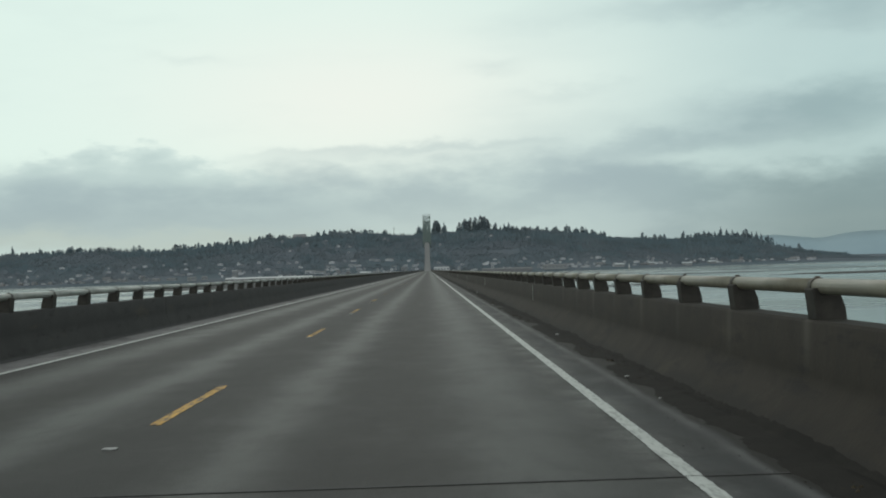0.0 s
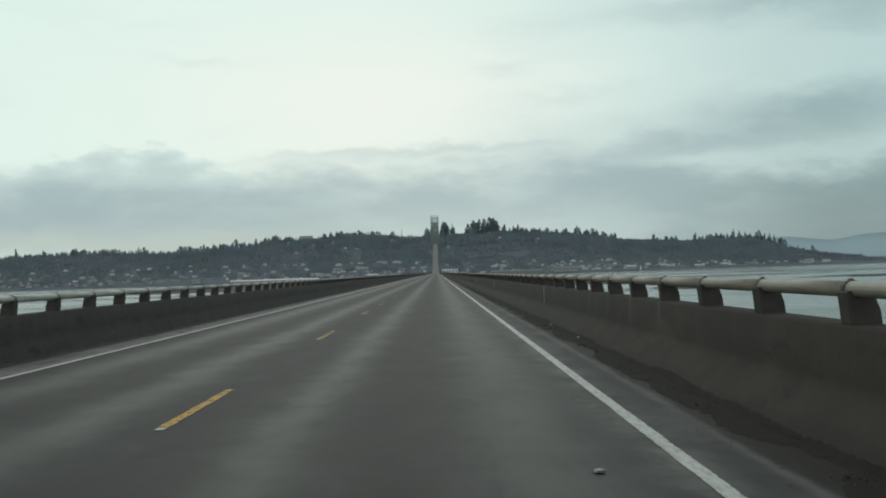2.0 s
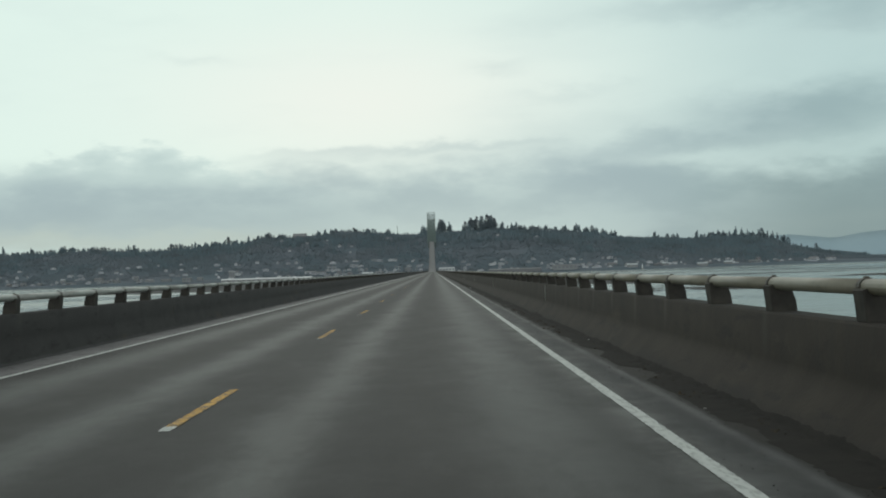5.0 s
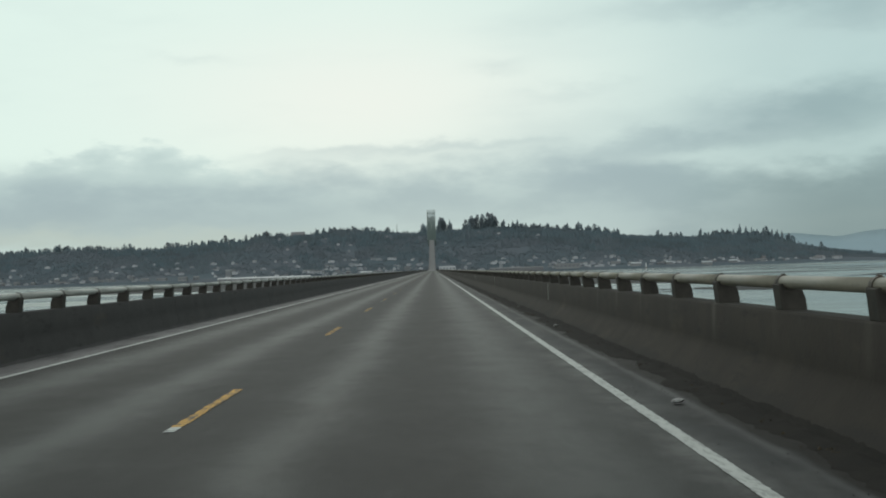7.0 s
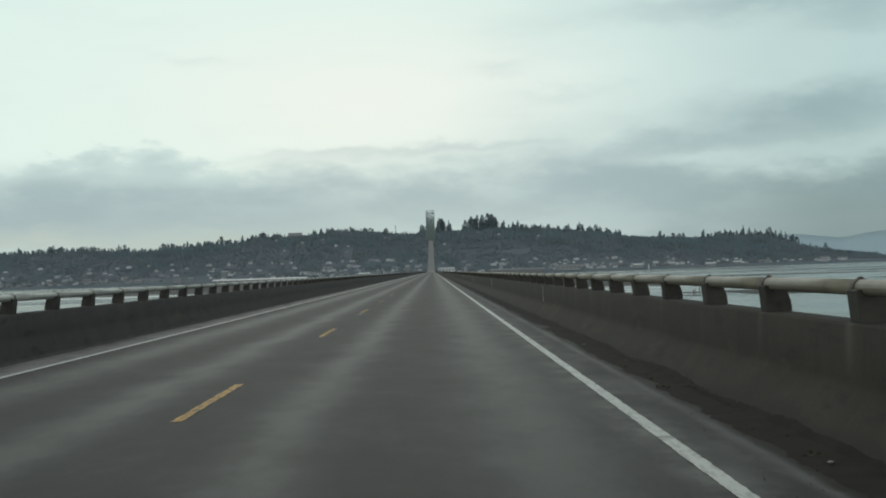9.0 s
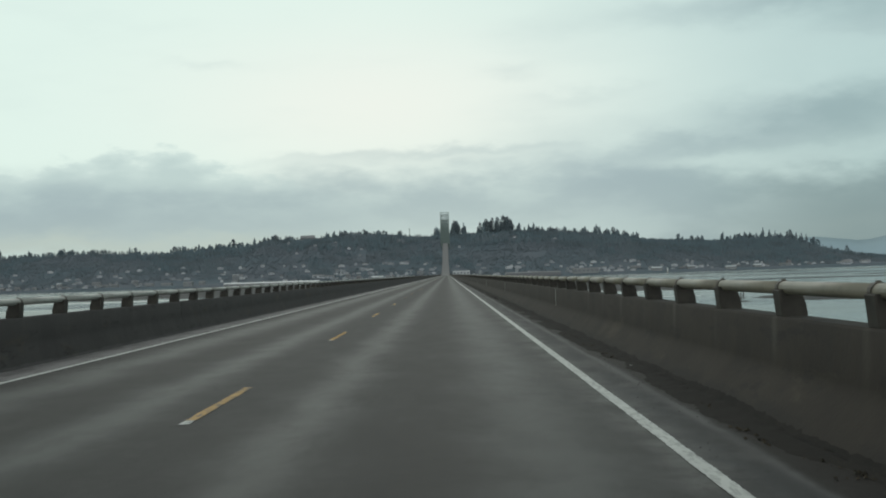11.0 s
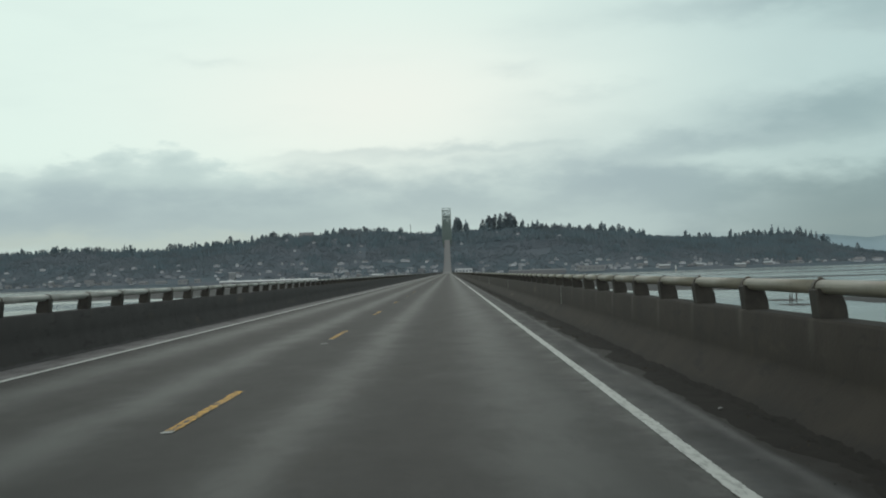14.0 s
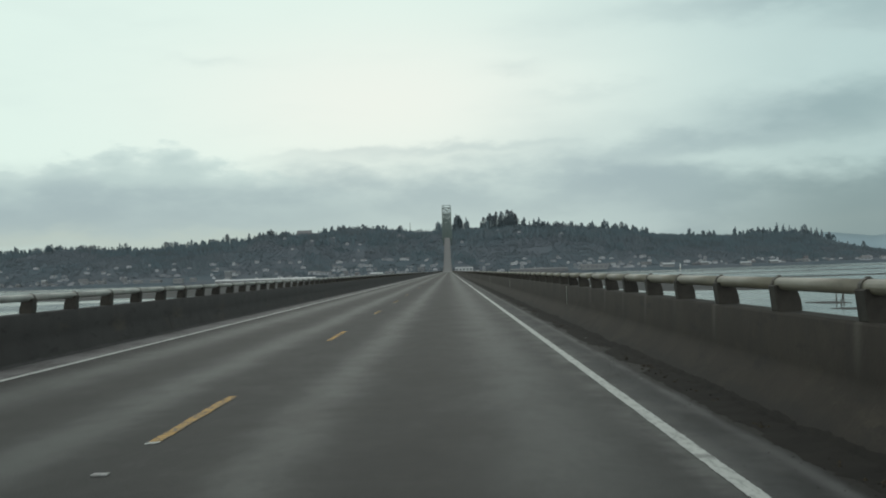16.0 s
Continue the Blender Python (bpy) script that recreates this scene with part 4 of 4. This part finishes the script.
# trees that stand out on the skyline: place along the ridge and height of the tip, west to east
WEST = ((-1256, 114), (-1173, 106), (-1115, 99), (-1075, 108), (-1050, 105), (-1002, 100), (-887, 106), (-870, 104), (-819, 94), (-780, 89), (-759, 104), (-747, 105),
        (-735, 105), (-727, 103), (-689, 108), (-661, 106), (-631, 106), (-593, 119), (-568, 111), (-534, 120), (-505, 122), (-475, 128), (-435, 124))
MIDDLE = ((-332, 130), (-310, 133), (-294, 134), (-281, 134), (-263, 131), (-242, 131), (-227, 134), (-219, 130), (-185, 132), (-172, 129), (-126, 127), (-25, 137),
          (-8, 140), (27, 151), (33, 149), (52, 145), (99, 143), (116, 153), (133, 156), (148, 157), (164, 162), (175, 159), (184, 151), (209, 140), (235, 136), (249, 139),
          (264, 128), (296, 127), (314, 125), (335, 126), (362, 120), (392, 124), (424, 128), (453, 117))
EAST = ((470, 118), (481, 114), (500, 108), (537, 104), (664, 97), (702, 89), (721, 89), (734, 90), (800, 99), (824, 88), (853, 94), (869, 98), (886, 96), (907, 95),
        (929, 109), (950, 103), (969, 99), (987, 93), (1006, 95), (1018, 100), (1038, 92), (1056, 92), (1071, 86), (1095, 77), (1126, 55), (1154, 50), (1207, 49))
BROAD_X = (-1075, -1050, -475, 27, 33, 116, 133, 148, 164, 175, 184, 500, 1018, 1095)
for x, tip in WEST + MIDDLE + EAST:
    y = ridge_y(x) - 15
    hgt = max(7.0, tip - land(x, y) + 0.6)
    if x in BROAD_X:
        plant(5 + rng.randrange(3), x, y, hgt, rng.uniform(0.9, 1.15) * min(1.0, 26 / hgt))
    else:
        plant(rng.randrange(5) if rng.random() < 0.75 else 5 + rng.randrange(3), x, y, hgt, rng.uniform(1.15, 1.65) * min(1.2, 18 / hgt))
# close companions that thicken each stand
close_verts, close_faces = [], []
for x, tip in WEST + MIDDLE + EAST:
    full = max(7.0, tip - land(x, ridge_y(x) - 15) + 0.6)
    dense = x in BROAD_X
    for k in range(7 if dense else 2 if x < -420 else 4):
        xx, y = x + rng.uniform(1.2, 7.5) * rng.choice((-1, 1)), ridge_y(x) + rng.uniform(-40, 5)
        shape = kinds[5 + rng.randrange(3) if dense and k % 2 else rng.randrange(5)][4]
        hgt, base = full * rng.uniform(0.50, 0.90), len(close_verts)
        wide, z0 = hgt * rng.uniform(1.0, 1.6) * min(1.2, 18 / hgt), land(xx, y) - 0.6
        close_verts += [(xx + wide * p[0], y + wide * p[1], z0 + hgt * p[2]) for p in shape[0]]
        close_faces += [tuple(base + i for i in fc) for fc in shape[1]]
tagged(new("ridge_stand", mesh_of("ridge_stand", close_verts, close_faces, WOODS)), "close stands of conifers on the ridge, coloured haze-pale", "woods", kind="stuff")
# lower trees filling the skyline: x range, count, height range, share of conifers
STANDS = ((-1330, -700, 150, 5, 13, 0.25), (-700, -420, 84, 6, 15, 0.45), (-420, -180, 26, 5, 10, 0.7), (-180, -20, 12, 5, 8, 0.6),
          (-20, 90, 12, 8, 15, 0.85), (95, 200, 12, 10, 20, 0.6), (205, 540, 70, 7, 14, 0.8), (540, 780, 16, 4, 8, 0.65),
          (840, 1100, 84, 9, 19, 0.8), (1090, 1290, 60, 8, 17, 0.75))
low_verts, low_faces = [], []
for x0, x1, count, h0, h1, share in STANDS:
    for k in range(count):
        x = rng.uniform(x0, x1)
        y = ridge_y(x) + rng.uniform(-60, 20)
        conifer = rng.random() < share
        shape = kinds[rng.randrange(5) if conifer else 5 + rng.randrange(3)][4]
        hgt, wide, turn, base = rng.uniform(h0, h1), rng.uniform(1.1, 1.8) if conifer else rng.uniform(0.9, 1.3), rng.uniform(0, 6.28), len(low_verts)
        c, q, z0 = math.cos(turn) * hgt * wide, math.sin(turn) * hgt * wide, land(x, y) - 0.6
        low_verts += [(x + c * p[0] - q * p[1], y + q * p[0] + c * p[1], z0 + hgt * p[2]) for p in shape[0]]
        low_faces += [tuple(base + i for i in fc) for fc in shape[1]]
tagged(new("ridge_thicket", mesh_of("ridge_thicket", low_verts, low_faces, WOODS)), "low conifers and bare trees along the ridge, coloured haze-pale", "woods", kind="stuff")

# woods and scrub on the slopes
wv, wf, sv, sf = [], [], [], []
for k in range(42000):
    x = rng.uniform(-1650, 1330)
    s, r = shore_y(x), ridge_y(x)
    u = rng.random() ** 0.8 * 0.97
    y = s + 30 + u * (r - s - 20)
    patch = noise.noise((x * 0.0045, y * 0.006, 1.5)) + 0.35 * noise.noise((x * 0.018, y * 0.02, 6)) + 0.95 * (u - 0.52)
    if 830 < x < 1050:
        patch += 0.5
    belt = u > 0.62 and x > -420
    if belt:
        patch += 0.35
    if patch < -0.62 or (u > 0.88 and x < -420 and rng.random() < 0.6):
        continue
    if (int(x // 7), int(y // 10)) in cells:
        continue
    z = land(x, y) - 0.4
    if patch > 0.10 and rng.random() < (0.8 if belt else 0.6):
        hgt = (rng.uniform(3, 8) if u > 0.86 else rng.uniform(5, 15)) if belt else rng.uniform(5, 12) * (1.2 if patch > 0.3 else 0.85)
        rad = hgt * rng.uniform(0.19, 0.30)
        for t in range(3):
            base = len(wv)
            zz = z + hgt * (0.05 + 0.28 * t)
            wv.append((x + rng.uniform(-0.4, 0.4), y, z + hgt * (0.46 + 0.27 * t)))
            for j in range(6):
                a = j * 1.0472 + t
                q = rad * (1 - 0.27 * t) * rng.uniform(0.6, 1.3)
                wv.append((x + q * math.cos(a), y + q * math.sin(a), zz + rng.uniform(-0.7, 0.7)))
            wf += [(base, base + 1 + j, base + 1 + (j + 1) % 6) for j in range(6)]
    else:
        hgt = rng.uniform(2.5, 6.5)
        for t in range(3):
            base = len(sv)
            c = (x + rng.uniform(-2.6, 2.6), y + rng.uniform(-2, 2), z + hgt * rng.uniform(0.1, 0.5))
            q = hgt * rng.uniform(0.18, 0.34)
            for d in ((1, 0, 0), (-1, 0, 0), (0, 1, 0), (0, -1, 0), (0, 0, 1), (0, 0, -0.25)):
                sv.append(tuple(c[i] + d[i] * q * rng.uniform(0.6, 1.4) for i in range(3)))
            sf += [tuple(base + i for i in f) for f in ((0, 2, 4), (2, 1, 4), (1, 3, 4), (3, 0, 4), (2, 0, 5), (1, 2, 5), (3, 1, 5), (0, 3, 5))]
tagged(new("hillside_woods", mesh_of("hillside_woods", wv, wf, WOODS)), "conifer woods covering the far hillside, coloured haze-pale", "woods", kind="stuff")
tagged(new("hillside_scrub", mesh_of("hillside_scrub", sv, sf, SCRUB)), "bare winter scrub on the far hillside, coloured haze-pale", "scrub", kind="stuff")


# ---------------------------------------------------------------- houses
def house_meshes(w, d, h, pitch, windows):
    bm = bmesh.new()
    pts = [(-w / 2, 0), (w / 2, 0), (w / 2, h), (0, h + pitch), (-w / 2, h)]
    lo = [bm.verts.new((x, -d / 2, z)) for x, z in pts]
    hi = [bm.verts.new((x, d / 2, z)) for x, z in pts]
    bm.faces.new(lo), bm.faces.new(hi[::-1])
    for j in range(5):
        bm.faces.new((lo[j], hi[j], hi[(j + 1) % 5], lo[(j + 1) % 5]))
    body = bm_mesh("wall", bm, SIDING)
    bm = bmesh.new()
    e, t = 0.6, 0.3
    slope = pitch / (w / 2)
    prof = [(-w / 2 - e, h - e * slope + 0.02), (0, h + pitch + 0.02), (w / 2 + e, h - e * slope + 0.02), (w / 2 + e, h - e * slope + t), (0, h + pitch + t + 0.1), (-w / 2 - e, h - e * slope + t)]
    lo = [bm.verts.new((x, -d / 2 - e, z)) for x, z in prof]
    hi = [bm.verts.new((x, d / 2 + e, z)) for x, z in prof]
    bm.faces.new(lo), bm.faces.new(hi[::-1])
    for j in range(6):
        bm.faces.new((lo[j], hi[j], hi[(j + 1) % 6], lo[(j + 1) % 6]))
    roof = bm_mesh("roof", bm, ROOFING)
    bm = bmesh.new()
    bm_box(bm, (-0.7, -0.06, 0), (0.7, 0.05, 1.5))
    return body, roof, bm_mesh("window", bm, PANE), [(x, -d / 2, z) for x, z in windows]


TYPES = [house_meshes(9, 11, 5.6, 3.2, ((-2.4, 1.2), (2.4, 1.2), (0, 4.4))),
         house_meshes(13, 9, 3.4, 2.4, ((-3.5, 1.1), (0.5, 1.1), (3.8, 1.1))),
         house_meshes(8, 9, 6.4, 3.6, ((-2.0, 1.2), (2.0, 1.2), (-2.0, 4.0), (2.0, 4.0))),
         house_meshes(16, 11, 6.2, 2.0, ((-5, 1.2), (0, 1.2), (5, 1.2), (-5, 4.1), (5, 4.1)))]
for x, y in plots:
    body, roof, pane, where = TYPES[rng.randrange(4)]
    home = tagged(new("house"), "pale painted gabled house on the town hillside", "house", "hillside houses")
    home.matrix_basis = Matrix.Translation((x, y, land(x, y) - 0.5)) @ pose(0, 0, 0, 0, 0, rng.choice((0, 0, 90, 180, 12, -15)) + rng.uniform(-6, 6)) @ Matrix.Scale(rng.uniform(0.52, 0.92), 4)
    part("wall", body, home)
    part("roof", roof, home)
    for w in where:
        part("window", pane, home, Matrix.Translation(w))


def long_building(nm, label, x, y, w, d, h, wall_mat, roof_mat, rise=2.0, bays=6):
    """A waterfront hall with a low gable along its length and a row of openings."""
    ob = tagged(new(nm), label, "building")
    z = max(land(x, y), WATER + 2.2)
    ob.matrix_basis = Matrix.Translation((x, y, z))
    bm = bmesh.new()
    bm_box(bm, (-w / 2, -d / 2, -3), (w / 2, d / 2, h), 0.1)
    part("wall", bm_mesh("wall", bm, wall_mat), ob)
    bm = bmesh.new()
    prof = [(-d / 2 - 0.6, h), (d / 2 + 0.6, h), (d / 2 + 0.6, h + 0.3), (0, h + rise), (-d / 2 - 0.6, h + 0.3)]
    lo = [bm.verts.new((-w / 2 - 0.6, yy, zz)) for yy, zz in prof]
    hi = [bm.verts.new((w / 2 + 0.6, yy, zz)) for yy, zz in prof]
    bm.faces.new(lo), bm.faces.new(hi[::-1])
    for j in range(5):
        bm.faces.new((lo[j], hi[j], hi[(j + 1) % 5], lo[(j + 1) % 5]))
    part("roof", bm_mesh("roof", bm, roof_mat), ob)
    bm = bmesh.new()
    bm_box(bm, (-w / bays * 0.3, -0.08, 0), (w / bays * 0.3, 0.06, h * 0.45))
    pane = bm_mesh("window", bm, PANE)
    for k in range(bays):
        part("window", pane, ob, Matrix.Translation((-w / 2 + w * (k + 0.5) / bays, -d / 2, h * 0.3)))
    return ob


PALE = material("pale_metal_cladding", m_varied((0.48, 0.50, 0.50), (0.62, 0.63, 0.61)))
TIN = material("pale_tin_roof", m_varied((0.24, 0.27, 0.28), (0.36, 0.39, 0.39), 0.5))
GREYW = material("grey_cladding", m_varied((0.17, 0.18, 0.18), (0.25, 0.255, 0.25)))
long_building("pier_shed", "long low waterfront shed with a pale tin roof", -395, 2960, 215, 22, 4.5, GREYW, TIN, 3.0, 18)
long_building("grey_block", "tall pale grey waterfront building", -508, 3135, 14, 13, 17, GREYW, TIN, 1.0, 3)
long_building("white_hall", "low white hall beside the bridge", 36, 3130, 40, 18, 9, PALE, TIN, 1.5, 5)
long_building("wharf_shed", "long dull grey wharf shed on the waterfront", 205, 3085, 130, 20, 4, ROOFING, ROOFING, 2.5, 12)
long_building("cannery", "grey waterfront cannery building", 330, 3090, 60, 24, 8, GREYW, ROOFING, 3.0, 6)
FRONTS = ((GREYW, ROOFING, "grey"), (GREYW, TIN, "tin-roofed grey"), (SIDING, ROOFING, "painted"), (BRICKY, ROOFING, "red-brown"), (GREYW, ROOFING, "grey"))
for x0, x1, count in ((-1280, -560, 18), (-330, -60, 7), (420, 1120, 13)):
    for k in range(count):
        x = x0 + (x1 - x0) * (k + rng.uniform(0.1, 0.9)) / count
        wall_mat, roof_mat, word = FRONTS[rng.randrange(5)]
        long_building("waterfront_building", "low " + word + " building on the town waterfront", x, shore_y(x) + rng.uniform(16, 110),
                      rng.uniform(8, 28), rng.uniform(10, 18), rng.uniform(3, 7.5), wall_mat, roof_mat, rng.uniform(1.2, 3.5), rng.randrange(2, 5))
long_building("grain_shed", "large beige shed on the distant point", 1640, 3700, 60, 26, 14, BRICKY, TIN, 4.0, 4)

# big house and a mast on the ridge
long_building("hilltop_house", "wide low house on the wooded ridge", -384, ridge_y(-384) - 25, 38, 20, 6, ROOFING, ROOFING, 8.0, 4)
mast = tagged(new("radio_mast"), "slim dark radio mast on the ridge", "mast")
mast.matrix_basis = Matrix.Translation((-100, ridge_y(-100), land(-100, ridge_y(-100)) - 1))
bm = bmesh.new()
bmesh.ops.create_cone(bm, cap_ends=True, segments=8, radius1=0.8, radius2=0.35, depth=26, matrix=Matrix.Translation((0, 0, 13)))
part("pole", bm_mesh("pole", bm, TIMBER), mast)
bm = bmesh.new()
bm_box(bm, (-1.6, -0.3, 20), (1.6, 0.3, 20.8), 0.1)
part("crossarm", bm_mesh("crossarm", bm, TIMBER), mast)

# channel beacon
beacon = tagged(new("channel_beacon"), "small white channel beacon standing in the river", "beacon")
beacon.matrix_basis = Matrix.Translation((510, 3010, WATER))
bm = bmesh.new()
bm_box(bm, (-2, -2, -1), (2, 2, 4), 0.2)
part("base", bm_mesh("base", bm, SLAB), beacon)
bm = bmesh.new()
bmesh.ops.create_cone(bm, cap_ends=True, segments=10, radius1=1.5, radius2=1.0, depth=9, matrix=Matrix.Translation((0, 0, 8.5)))
part("tower", bm_mesh("tower", bm, PALE), beacon)

# old timber pilings standing off the bridge
bm = bmesh.new()
bmesh.ops.create_cone(bm, cap_ends=True, segments=9, radius1=0.16, radius2=0.12, depth=4.2, matrix=Matrix.Translation((0, 0, 1.1)))
stump = bm_mesh("piling", bm, TIMBER)
for k in range(8):
    ob = tagged(new("piling", stump), "old dark timber piling standing in the river", "piling", "old pilings")
    ob.matrix_basis = Matrix.Translation((115.0 + 1.95 * k + rng.uniform(-2, 2), 742 + 6.2 * k + rng.uniform(-1.5, 1.5), WATER + rng.uniform(-1.8, 0.2))) @ pose(0, 0, 0, rng.uniform(-5, 5), rng.uniform(-5, 5), 0)
